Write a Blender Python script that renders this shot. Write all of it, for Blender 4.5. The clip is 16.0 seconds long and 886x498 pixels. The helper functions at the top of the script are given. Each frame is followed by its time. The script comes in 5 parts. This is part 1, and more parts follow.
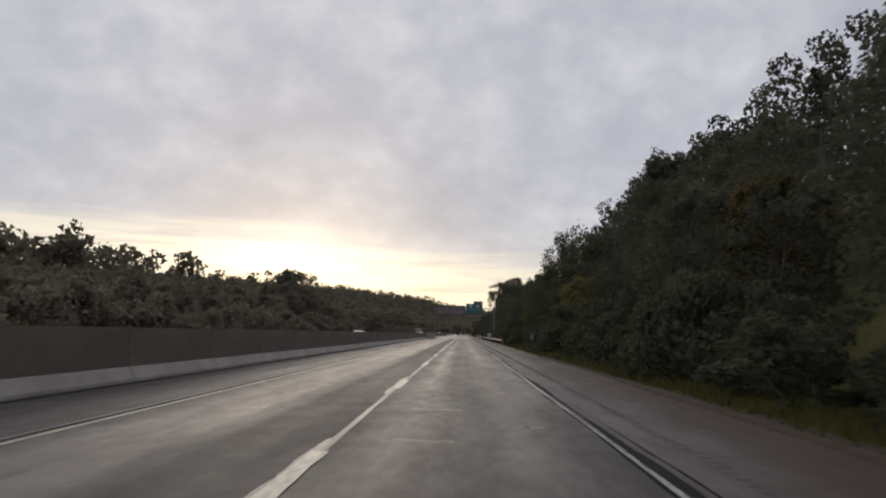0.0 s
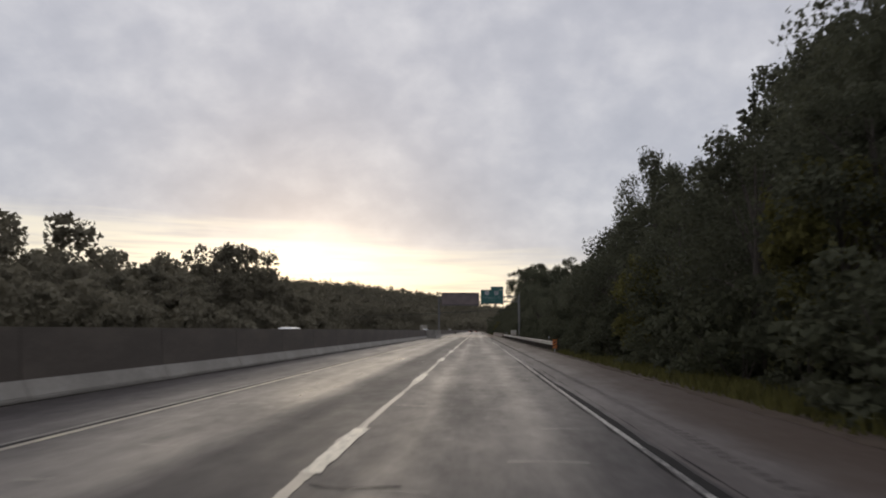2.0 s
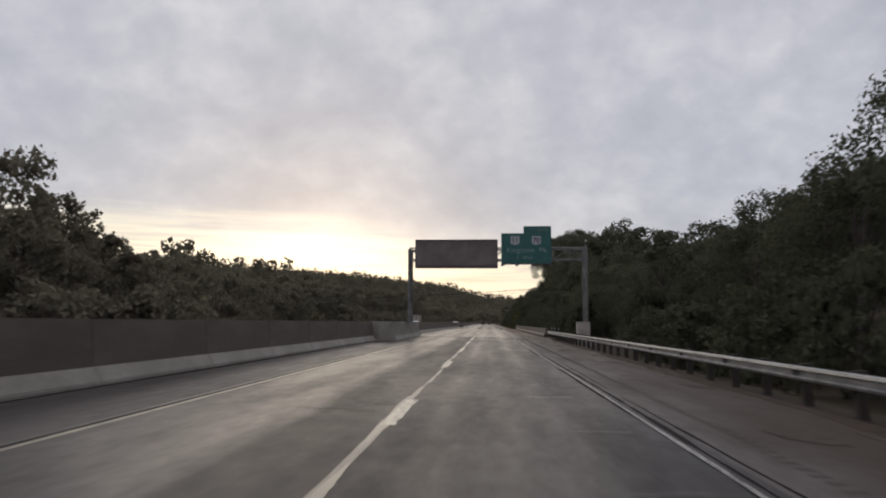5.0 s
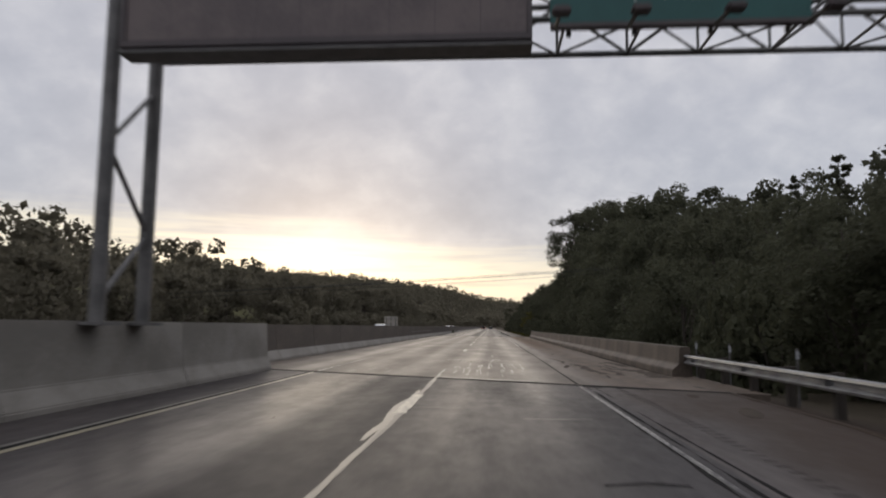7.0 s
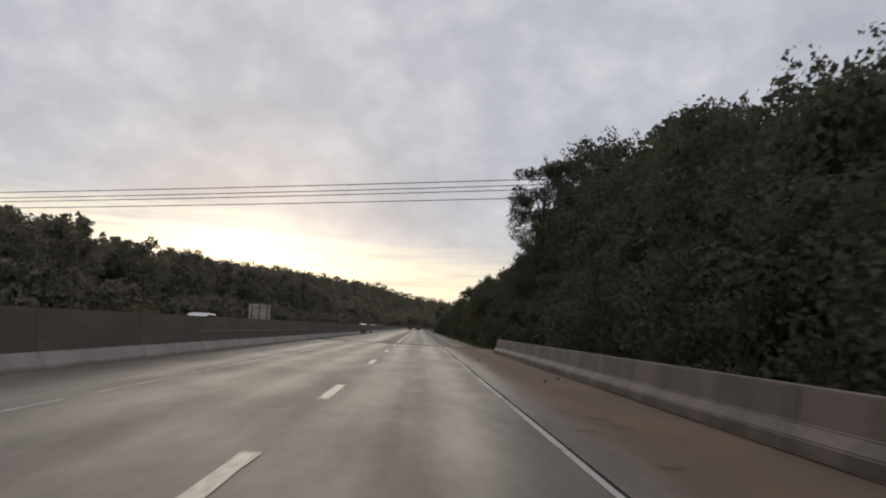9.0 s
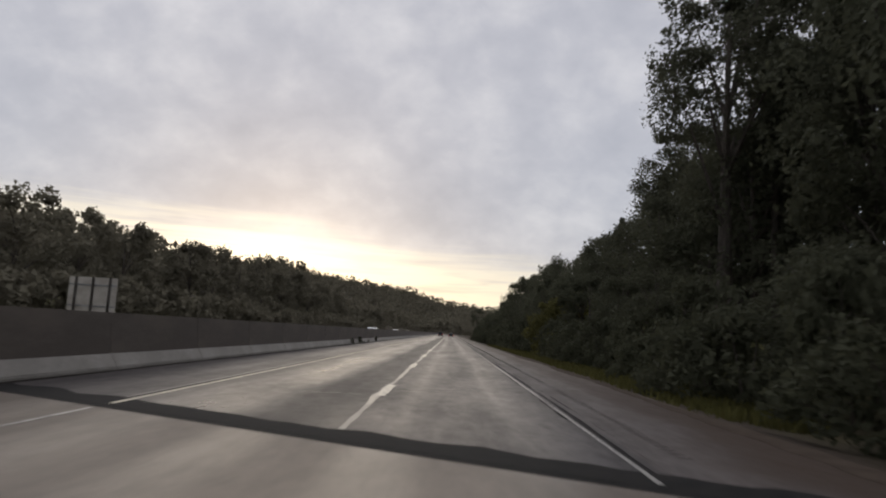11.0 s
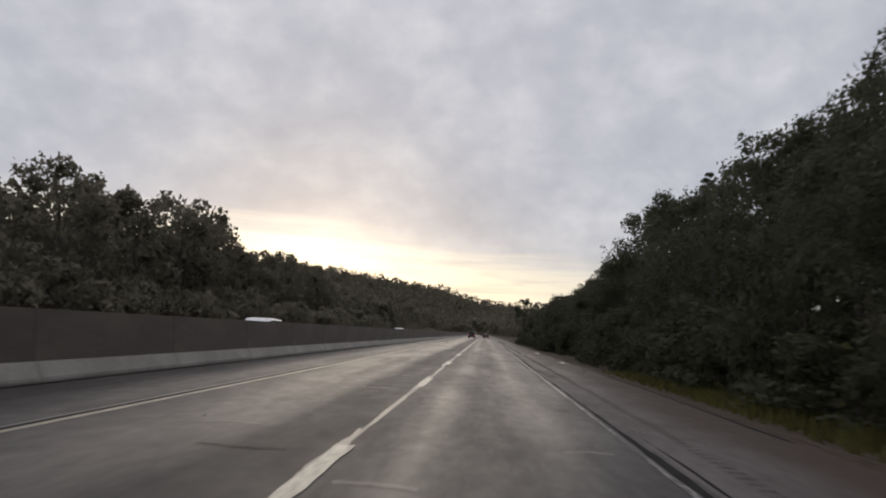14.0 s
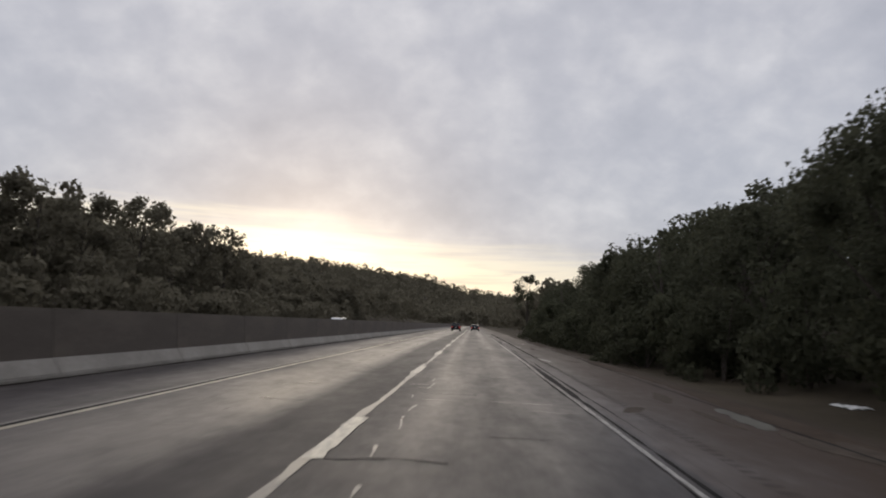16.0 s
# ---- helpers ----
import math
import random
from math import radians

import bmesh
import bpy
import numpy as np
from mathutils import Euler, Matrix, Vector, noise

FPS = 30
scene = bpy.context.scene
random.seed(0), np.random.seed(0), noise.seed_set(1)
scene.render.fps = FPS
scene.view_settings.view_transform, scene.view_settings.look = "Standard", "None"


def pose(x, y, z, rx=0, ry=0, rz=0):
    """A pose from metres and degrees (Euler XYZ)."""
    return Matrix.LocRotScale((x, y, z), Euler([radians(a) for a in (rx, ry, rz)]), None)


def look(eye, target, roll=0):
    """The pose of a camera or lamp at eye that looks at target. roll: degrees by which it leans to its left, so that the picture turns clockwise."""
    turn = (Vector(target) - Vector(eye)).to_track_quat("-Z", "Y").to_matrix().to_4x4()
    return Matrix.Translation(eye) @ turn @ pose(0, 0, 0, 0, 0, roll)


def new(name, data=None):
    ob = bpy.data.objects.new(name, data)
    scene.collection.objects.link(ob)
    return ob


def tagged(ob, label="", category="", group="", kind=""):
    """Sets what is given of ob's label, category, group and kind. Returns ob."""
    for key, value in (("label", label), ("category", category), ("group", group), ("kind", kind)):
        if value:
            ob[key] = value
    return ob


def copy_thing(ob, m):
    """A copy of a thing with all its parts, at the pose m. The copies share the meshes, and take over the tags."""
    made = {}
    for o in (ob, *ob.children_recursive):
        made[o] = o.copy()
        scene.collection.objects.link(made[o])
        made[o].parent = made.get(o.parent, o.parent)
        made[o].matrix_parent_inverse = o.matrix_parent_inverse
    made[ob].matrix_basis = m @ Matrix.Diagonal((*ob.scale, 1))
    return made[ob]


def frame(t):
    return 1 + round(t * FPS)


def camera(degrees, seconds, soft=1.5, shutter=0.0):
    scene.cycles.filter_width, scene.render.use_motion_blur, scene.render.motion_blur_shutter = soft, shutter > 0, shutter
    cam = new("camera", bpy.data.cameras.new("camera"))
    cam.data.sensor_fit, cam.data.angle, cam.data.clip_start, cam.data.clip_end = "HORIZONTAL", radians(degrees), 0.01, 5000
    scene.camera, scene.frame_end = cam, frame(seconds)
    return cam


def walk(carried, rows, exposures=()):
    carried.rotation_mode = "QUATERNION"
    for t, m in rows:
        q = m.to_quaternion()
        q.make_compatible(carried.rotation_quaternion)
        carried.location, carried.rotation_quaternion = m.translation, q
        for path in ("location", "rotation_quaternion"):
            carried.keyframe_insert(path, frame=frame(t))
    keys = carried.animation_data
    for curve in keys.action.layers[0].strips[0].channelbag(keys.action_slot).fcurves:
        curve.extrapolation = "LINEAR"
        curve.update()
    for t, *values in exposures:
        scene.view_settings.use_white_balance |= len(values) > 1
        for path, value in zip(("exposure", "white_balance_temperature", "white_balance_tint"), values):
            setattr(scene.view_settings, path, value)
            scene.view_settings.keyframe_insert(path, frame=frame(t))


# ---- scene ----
# seconds, x, y, z, yaw to the left, pitch up, roll (metres, degrees)
PATH = [
    (0.00, 0.113, 0.000, 1.403, 1.747, 7.080, 0.794),
    (0.50, 0.127, 11.767, 1.403, 1.813, 6.615, -0.209),
    (1.00, 0.123, 23.533, 1.403, 1.745, 6.300, 0.526),
    (1.50, 0.098, 35.298, 1.403, 2.782, 6.020, -0.467),
    (2.00, 0.084, 47.062, 1.403, 2.828, 6.846, 0.239),
    (2.50, 0.017, 58.825, 1.403, 1.915, 7.055, 0.847),
    (3.00, -0.056, 70.587, 1.403, 4.141, 6.583, -0.122),
    (3.50, -0.136, 82.348, 1.403, 4.859, 5.815, 0.351),
    (4.00, -0.147, 94.108, 1.403, 4.285, 5.770, -0.221),
    (6.50, -0.205, 152.889, 1.403, 3.745, 6.945, 1.901),
    (6.80, -0.105, 159.941, 1.403, 4.158, 6.385, 2.139),
    (6.90, -0.086, 162.292, 1.403, 4.084, 6.477, 1.892),
    (7.00, -0.088, 164.642, 1.403, 3.979, 6.536, 0.403),
    (7.30, 0.030, 171.694, 1.403, 2.932, 6.356, 0.070),
    (7.50, 0.055, 176.394, 1.403, 2.340, 6.042, 3.183),
    (8.00, 0.137, 188.145, 1.403, 2.323, 5.556, 0.307),
    (8.30, 0.114, 195.195, 1.403, 2.315, 2.185, -0.641),
    (8.50, 0.220, 199.895, 1.403, -0.778, 4.304, 2.991),
    (9.00, 0.143, 211.644, 1.403, -1.765, 6.711, 2.804),
    (9.20, 0.138, 216.343, 1.403, -0.596, 7.241, 2.791),
    (9.50, 0.117, 223.392, 1.403, 0.767, 7.000, 2.842),
    (12.00, -0.258, 282.114, 1.403, 0.914, 7.104, 3.397),
    (12.50, -0.191, 293.855, 1.403, 2.076, 5.981, 2.218),
    (13.00, -0.061, 305.595, 1.403, 2.414, 5.963, 2.886),
    (13.50, -0.153, 317.334, 1.403, 3.176, 7.483, 4.246),
    (13.60, -0.014, 319.682, 1.403, 3.182, 7.498, 4.583),
    (14.00, 0.035, 329.072, 1.403, 3.890, 6.954, 3.040),
    (14.50, 0.016, 340.809, 1.403, 5.003, 6.456, 2.867),
    (15.00, -0.006, 352.544, 1.403, 4.750, 6.083, 1.616),
    (15.30, -0.024, 359.585, 1.403, 3.664, 6.354, 2.345),
    (15.50, 0.018, 364.279, 1.403, 3.152, 6.529, 2.516),
    (16.00, 0.046, 376.012, 1.403, 2.811, 6.292, 2.037),
]


def row(t, x, y, z, yaw, pitch, roll):
    a, b = radians(yaw), radians(pitch)
    ahead = Vector((-math.sin(a) * math.cos(b), math.cos(a) * math.cos(b), math.sin(b)))
    return t, look((x, y, z), Vector((x, y, z)) + ahead * 10.0, roll)


cam = camera(66.42, 16.0, soft=2.0, shutter=0.2)
walk(cam, [row(*r) for r in PATH], [(0.0, 0.02, 6500, 11.5), (16.0, 0.02, 6500, 11.5)])

# ---- world: overcast evening sky with a bright gap low in the west ----
SUN_AZ, SUN_EL = -14.0, 6.0
world = bpy.data.worlds.new("world")
scene.world = world
world.use_nodes = True


class Nodes:
    """Short hand for building a node tree."""

    def __init__(self, tree):
        self.tree = tree
        tree.nodes.clear()

    def add(self, kind, *links, **settings):
        n = self.tree.nodes.new(kind)
        for key, value in settings.items():
            if key in ("operation", "blend_type", "data_type", "noise_dimensions", "sky_type", "interpolation_type", "feature", "vector_type"):
                if key == "operation":
                    n.operation = value
                elif key == "blend_type":
                    n.blend_type = value
                elif key == "data_type":
                    n.data_type = value
                elif key == "interpolation_type":
                    n.interpolation_type = value
                elif key == "feature":
                    n.feature = value
                elif key == "sky_type":
                    n.sky_type = value
            else:
                n.inputs[key.replace("_", " ")].default_value = value
        for socket, value in links:
            self.put(n, socket, value)
        return n

    def put(self, n, socket, value):
        if isinstance(value, bpy.types.NodeSocket):
            self.tree.links.new(value, n.inputs[socket])
        else:
            n.inputs[socket].default_value = value

    def math(self, op, a, b=0.0, c=0.0):
        return self.add("ShaderNodeMath", (0, a), (1, b), (2, c), operation=op).outputs[0]

    def step(self, x, lo, hi):
        return self.add("ShaderNodeMapRange", (0, x), (1, lo), (2, hi), (3, 0.0), (4, 1.0), interpolation_type="SMOOTHSTEP").outputs[0]

    def mix(self, f, a, b, how="MIX"):
        n = self.add("ShaderNodeMix", data_type="RGBA", blend_type=how)
        for k, v in ((0, f), (6, a), (7, b)):
            self.put(n, k, v)
        return n.outputs[2]

    def noise(self, vec, scale, detail=4.0, rough=0.55, distort=0.0):
        n = self.add("ShaderNodeTexNoise", ("Vector", vec), Scale=scale, Detail=detail, Roughness=rough, Distortion=distort)
        return n.outputs[0]

    def scaled(self, vec, x, y, z):
        return self.add("ShaderNodeMapping", (0, vec), ("Scale", (x, y, z))).outputs[0]

    def ramp(self, f, *stops):
        n = self.add("ShaderNodeValToRGB", (0, f))
        e = n.color_ramp.elements
        while len(e) < len(stops):
            e.new(0.5)
        for el, (at, col) in zip(e, stops):
            el.position, el.color = at, (*col, 1.0)
        return n.outputs[0]


def build_sky():
    k = Nodes(world.node_tree)
    way = k.add("ShaderNodeTexCoord").outputs["Generated"]
    sep = k.add("ShaderNodeSeparateXYZ", (0, way))
    x, y, z = sep.outputs
    # cloud deck seen in perspective
    low = k.math("ADD", k.math("MAXIMUM", z, 0.0), 0.62)
    deck = k.add("ShaderNodeCombineXYZ", (0, k.math("DIVIDE", x, low)), (1, k.math("DIVIDE", y, low)), (2, 0.0)).outputs[0]
    big = k.noise(deck, 4.6, 3.0, 0.5, 0.2)
    fine = k.noise(deck, 14.0, 5.0, 0.56, 0.15)
    lumps = k.math("ADD", k.math("MULTIPLY", big, 0.56), k.math("MULTIPLY", fine, 0.44))
    cloud = k.ramp(lumps, (0.33, (0.345, 0.368, 0.435)), (0.47, (0.437, 0.455, 0.517)), (0.57, (0.538, 0.55, 0.597)), (0.68, (0.67, 0.675, 0.708)))
    # paler towards the top, bluer in the middle
    cloud = k.mix(k.step(z, 0.14, 0.42), k.mix(0.35, cloud, (0.42, 0.445, 0.505, 1)), k.mix(0.25, cloud, (0.60, 0.585, 0.60, 1)))
    # the deck lets more light through overhead than near the horizon
    cloud = k.mix(k.step(z, 0.50, 0.95), cloud, k.mix(1.0, cloud, (1.7, 1.7, 1.7, 1), "MULTIPLY"))
    # bright gap under the deck, towards the sunset
    az = k.math("ARCTAN2", x, y)
    off = k.math("ABSOLUTE", k.math("SUBTRACT", az, radians(SUN_AZ)))
    streaks = k.noise(k.add("ShaderNodeCombineXYZ", (0, k.math("MULTIPLY", az, 2.2)), (1, 0.0), (2, k.math("MULTIPLY", z, 40.0))).outputs[0], 1.4, 4.0, 0.55, 0.3)
    edge = k.math("ADD", z, k.math("MULTIPLY", k.math("SUBTRACT", streaks, 0.5), 0.085))
    edge = k.math("ADD", edge, k.math("ADD", k.math("MULTIPLY", off, 0.03), k.math("MULTIPLY", az, 0.07)))
    gap = k.math("SUBTRACT", 1.0, k.step(edge, 0.076, 0.140))
    near = k.math("SUBTRACT", 1.0, k.step(off, 0.02, 0.85))
    cream = k.mix(near, (0.54, 0.53, 0.49, 1), (0.95, 0.88, 0.70, 1))
    cream = k.mix(k.step(streaks, 0.48, 0.66), cream, k.mix(0.6, cream, (0.50, 0.48, 0.46, 1)))
    wisps = k.noise(k.add("ShaderNodeCombineXYZ", (0, k.math("MULTIPLY", az, 9.0)), (1, 3.0), (2, k.math("MULTIPLY", z, 95.0))).outputs[0], 1.0, 3.0, 0.55)
    cream = k.mix(k.math("MULTIPLY", k.step(wisps, 0.60, 0.70), 0.55), cream, (0.50, 0.49, 0.47, 1))
    sky = k.mix(k.math("MULTIPLY", gap, k.math("SUBTRACT", 1.0, k.step(off, 0.9, 1.9))), cloud, cream)
    # glow round the hidden sun
    rise = k.math("SUBTRACT", z, math.sin(radians(SUN_EL)))
    d2 = k.math("ADD", k.math("POWER", k.math("MULTIPLY", off, 6.5), 2.0), k.math("POWER", k.math("MULTIPLY", rise, 24.0), 2.0))
    glow = k.math("EXPONENT", k.math("MULTIPLY", d2, -1.0))
    sky = k.mix(k.math("MULTIPLY", glow, 0.48), sky, (0.62, 0.60, 0.50, 1), "ADD")
    nishita = k.add("ShaderNodeTexSky", sky_type="NISHITA")
    nishita.sun_disc = False
    nishita.sun_elevation, nishita.sun_rotation = radians(SUN_EL), radians(SUN_AZ)
    lit = k.mix(0.012, sky, nishita.outputs[0], "ADD")
    # the land's own dark tone below the horizon
    lit = k.mix(k.step(z, -0.06, 0.0), (0.06, 0.06, 0.05, 1), lit)
    back = k.add("ShaderNodeBackground", (0, lit), (1, 1.0))
    out = k.add("ShaderNodeOutputWorld")
    k.tree.links.new(back.outputs[0], out.inputs[0])


build_sky()
sun_data = bpy.data.lights.new("sun", "SUN")
sun_data.energy, sun_data.angle, sun_data.color = 0.5, radians(50), (1.0, 0.86, 0.66)
sun = new("sun", sun_data)
a, e = radians(SUN_AZ), radians(SUN_EL)
sun.matrix_world = look((0, 0, 60), Vector((0, 0, 60)) - Vector((math.sin(a) * math.cos(e), math.cos(a) * math.cos(e), math.sin(e))))

# ---- materials ----


def shader(name, build, rough=0.7, metal=0.0, spec=0.5):
    """A principled material; build(k, pos, ob) sets sockets by returning a dict."""
    m = bpy.data.materials.new(name)
    m.use_nodes = True
    k = Nodes(m.node_tree)
    tc = k.add("ShaderNodeTexCoord")
    geo = k.add("ShaderNodeNewGeometry")
    b = k.add("ShaderNodeBsdfPrincipled", Roughness=rough, Metallic=metal)
    b.inputs["Specular IOR Level"].default_value = spec
    got = build(k, tc.outputs["Object"], geo)
    for key, v in got.items():
        if key == "bump":
            height, strength, dist = v
            bump = k.add("ShaderNodeBump", ("Height", height), ("Strength", strength), ("Distance", dist))
            k.tree.links.new(bump.outputs[0], b.inputs["Normal"])
        else:
            k.put(b, key, v)
    out = k.add("ShaderNodeOutputMaterial")
    k.tree.links.new(b.outputs[0], out.inputs[0])
    return m


def worn(name, col, col2, scale=3.0, rough=0.6, metal=0.0, bump=0.2, dist=0.01, stretch=(1, 1, 1), spec=0.5):
    """Two tones mixed by coarse stains and fine grain, with a little relief."""

    def build(k, pos, geo):
        p = k.scaled(pos, *stretch)
        coarse, grain = k.noise(p, scale, 4.0, 0.6), k.noise(pos, scale * 14, 3.0, 0.6)
        f = k.math("ADD", k.math("MULTIPLY", coarse, 0.75), k.math("MULTIPLY", grain, 0.25))
        c = k.mix(k.step(f, 0.36, 0.64), (*col, 1), (*col2, 1))
        r = k.math("ADD", rough - 0.12, k.math("MULTIPLY", coarse, 0.24))
        return {"Base Color": c, "Roughness": r, "bump": (k.math("ADD", grain, coarse), bump, dist)}

    return shader(name, build, rough, metal, spec)


def wet_asphalt(k, pos, geo):
    sep = k.add("ShaderNodeSeparateXYZ", (0, pos))
    lane = k.noise(k.scaled(pos, 1.0, 0.012, 1.0), 1.0, 2.0, 0.5)
    patch = k.noise(k.scaled(pos, 0.7, 0.14, 1.0), 1.0, 4.0, 0.6)
    grain = k.noise(pos, 55.0, 3.0, 0.7)
    fine = k.noise(k.scaled(pos, 1.0, 0.25, 1.0), 7.0, 3.0, 0.6)
    # wheel tracks: smooth bands that hold a film of water, coarse drained bands between them
    across = k.math("ADD", sep.outputs[0], k.math("MULTIPLY", k.math("SUBTRACT", k.noise(k.scaled(pos, 0.25, 0.05, 1.0), 1.0, 3.0, 0.6), 0.5), 0.9))
    place = k.add("ShaderNodeMapRange", (0, across), (1, -6.0), (2, 3.0), (3, 0.0), (4, 1.0)).outputs[0]
    band = k.ramp(place, *[((x + 6.0) / 9.0, (v, v, v)) for x, v in ((-5.9, 0.45), (-4.6, 0.80), (-3.4, 0.85), (-2.8, 0.18), (-1.9, 0.20), (-1.2, 0.42), (-0.8, 0.74), (-0.25, 0.40), (0.4, 0.36), (0.95, 0.66), (1.5, 0.38), (2.2, 0.42))])
    wet = k.math("ADD", k.math("MULTIPLY", k.math("SUBTRACT", band, 0.45), 0.55), k.math("ADD", k.math("MULTIPLY", lane, 0.50), k.math("MULTIPLY", patch, 0.65)))
    c = k.mix(k.step(k.math("ADD", k.math("MULTIPLY", patch, 0.5), k.math("MULTIPLY", fine, 0.5)), 0.35, 0.65), (0.037, 0.0325, 0.0318, 1), (0.071, 0.0625, 0.0605, 1))
    c = k.mix(k.math("SUBTRACT", 1.0, k.step(band, 0.15, 0.42)), c, (0.034, 0.030, 0.0295, 1))
    r = k.add("ShaderNodeMapRange", (0, wet), (1, 0.25), (2, 0.95), (3, 0.58), (4, 0.27)).outputs[0]
    r = k.math("ADD", r, k.math("MULTIPLY", k.math("SUBTRACT", k.noise(k.scaled(pos, 1.0, 0.5, 1.0), 2.6, 5.0, 0.7), 0.5), 0.26))
    # the shoulder is an older, paler and rougher surface with washed-on earth at its edge
    chips = k.math("ADD", 0.70, k.math("MULTIPLY", grain, 0.60))
    c = k.mix(1.0, c, k.add("ShaderNodeCombineXYZ", (0, chips), (1, chips), (2, chips)).outputs[0], "MULTIPLY")
    edge = k.math("ADD", sep.outputs[0], k.math("MULTIPLY", k.math("SUBTRACT", fine, 0.5), 0.10))
    side = k.step(edge, 2.26, 2.34)
    pale = k.mix(k.step(k.math("ADD", k.math("MULTIPLY", patch, 0.6), k.math("MULTIPLY", fine, 0.4)), 0.35, 0.65), (0.078, 0.068, 0.064, 1), (0.124, 0.109, 0.102, 1))
    earth = k.math("ADD", sep.outputs[0], k.math("MULTIPLY", k.math("SUBTRACT", k.noise(k.scaled(pos, 0.6, 0.25, 1), 1.0, 5.0, 0.65), 0.5), 3.2))
    along = sep.outputs[1]
    washed = k.math("ADD", k.math("MULTIPLY", k.step(along, 80.0, 105.0), k.math("SUBTRACT", 1.0, k.step(along, 184.0, 280.0))), k.step(along, 345.0, 372.0))
    earth = k.math("ADD", k.math("ADD", earth, 0.55), k.math("MULTIPLY", washed, 0.45))
    pale = k.mix(k.step(earth, 3.1, 4.9), pale, (0.060, 0.044, 0.035, 1))
    c = k.mix(side, c, pale)
    r = k.mix(side, r, k.math("ADD", r, 0.10))
    return {"Base Color": c, "Roughness": r, "bump": (k.math("ADD", grain, fine), 0.12, 0.006)}


def wet_deck(k, pos, geo):
    sep = k.add("ShaderNodeSeparateXYZ", (0, pos))
    patch = k.noise(k.scaled(pos, 0.6, 0.2, 1.0), 1.2, 4.0, 0.55)
    lane = k.noise(k.scaled(pos, 1.1, 0.02, 1.0), 1.0, 3.0, 0.5)
    grain = k.noise(pos, 60.0, 3.0, 0.7)
    fine = k.noise(k.scaled(pos, 1.0, 0.3, 1.0), 6.0, 4.0, 0.6)
    slab = k.mix(k.step(k.math("ADD", k.math("MULTIPLY", patch, 0.6), k.math("MULTIPLY", fine, 0.4)), 0.35, 0.65), (0.098, 0.080, 0.063, 1), (0.148, 0.121, 0.096, 1))
    mud = k.mix(k.step(k.noise(k.scaled(pos, 1.0, 0.35, 1), 1.6, 5.0, 0.65), 0.36, 0.66), (0.150, 0.118, 0.092, 1), (0.105, 0.084, 0.068, 1))
    mud = k.mix(k.step(k.noise(k.scaled(pos, 1.0, 0.22, 1), 1.1, 4.0, 0.6), 0.60, 0.68), mud, (0.055, 0.045, 0.036, 1))
    rust = k.mix(k.step(patch, 0.35, 0.65), (0.128, 0.080, 0.050, 1), (0.090, 0.060, 0.040, 1))
    mud = k.mix(k.math("MULTIPLY", k.step(sep.outputs[1], 200.0, 222.0), 0.85), mud, rust)
    side = k.step(k.math("ADD", sep.outputs[0], k.math("MULTIPLY", k.math("SUBTRACT", patch, 0.5), 1.2)), 2.3, 3.1)
    c = k.mix(side, slab, mud)
    tracks = k.math("COSINE", k.math("MULTIPLY", k.math("SUBTRACT", sep.outputs[0], 0.95), 2 * math.pi / 1.83))
    wet = k.math("ADD", k.math("MULTIPLY", tracks, 0.12), k.math("ADD", k.math("MULTIPLY", lane, 0.6), k.math("MULTIPLY", patch, 0.6)))
    r = k.add("ShaderNodeMapRange", (0, wet), (1, 0.40), (2, 0.95), (3, 0.52), (4, 0.28)).outputs[0]
    r = k.mix(side, r, k.math("ADD", r, 0.28))
    return {"Base Color": c, "Roughness": r, "bump": (k.math("ADD", grain, fine), 0.15, 0.006)}


def worn_line(k, pos, geo):
    """White paint rubbed away in long stretches and fine chips."""
    long_ = k.noise(k.scaled(pos, 0.2, 0.11, 1.0), 1.0, 3.0, 0.6)
    chips = k.noise(k.scaled(pos, 1.0, 0.35, 1.0), 9.0, 4.0, 0.7)
    left = k.step(k.math("ADD", k.math("MULTIPLY", long_, 0.6), k.math("MULTIPLY", chips, 0.4)), 0.44, 0.56)
    c = k.mix(left, (0.055, 0.051, 0.049, 1), (0.36, 0.345, 0.305, 1))
    return {"Base Color": c, "bump": (chips, 0.2, 0.004)}


def edge_paint(k, pos, geo):
    """White edge line, mostly kept, with chips and a few rubbed stretches."""
    long_ = k.noise(k.scaled(pos, 0.2, 0.16, 1.0), 1.0, 3.0, 0.6)
    chips = k.noise(k.scaled(pos, 1.0, 0.4, 1.0), 14.0, 4.0, 0.7)
    left = k.step(k.math("ADD", k.math("MULTIPLY", long_, 0.6), k.math("MULTIPLY", chips, 0.4)), 0.43, 0.53)
    c = k.mix(left, (0.050, 0.045, 0.043, 1), k.mix(k.step(chips, 0.4, 0.6), (0.17, 0.16, 0.145, 1), (0.33, 0.315, 0.285, 1)))
    return {"Base Color": c, "bump": (chips, 0.2, 0.004)}


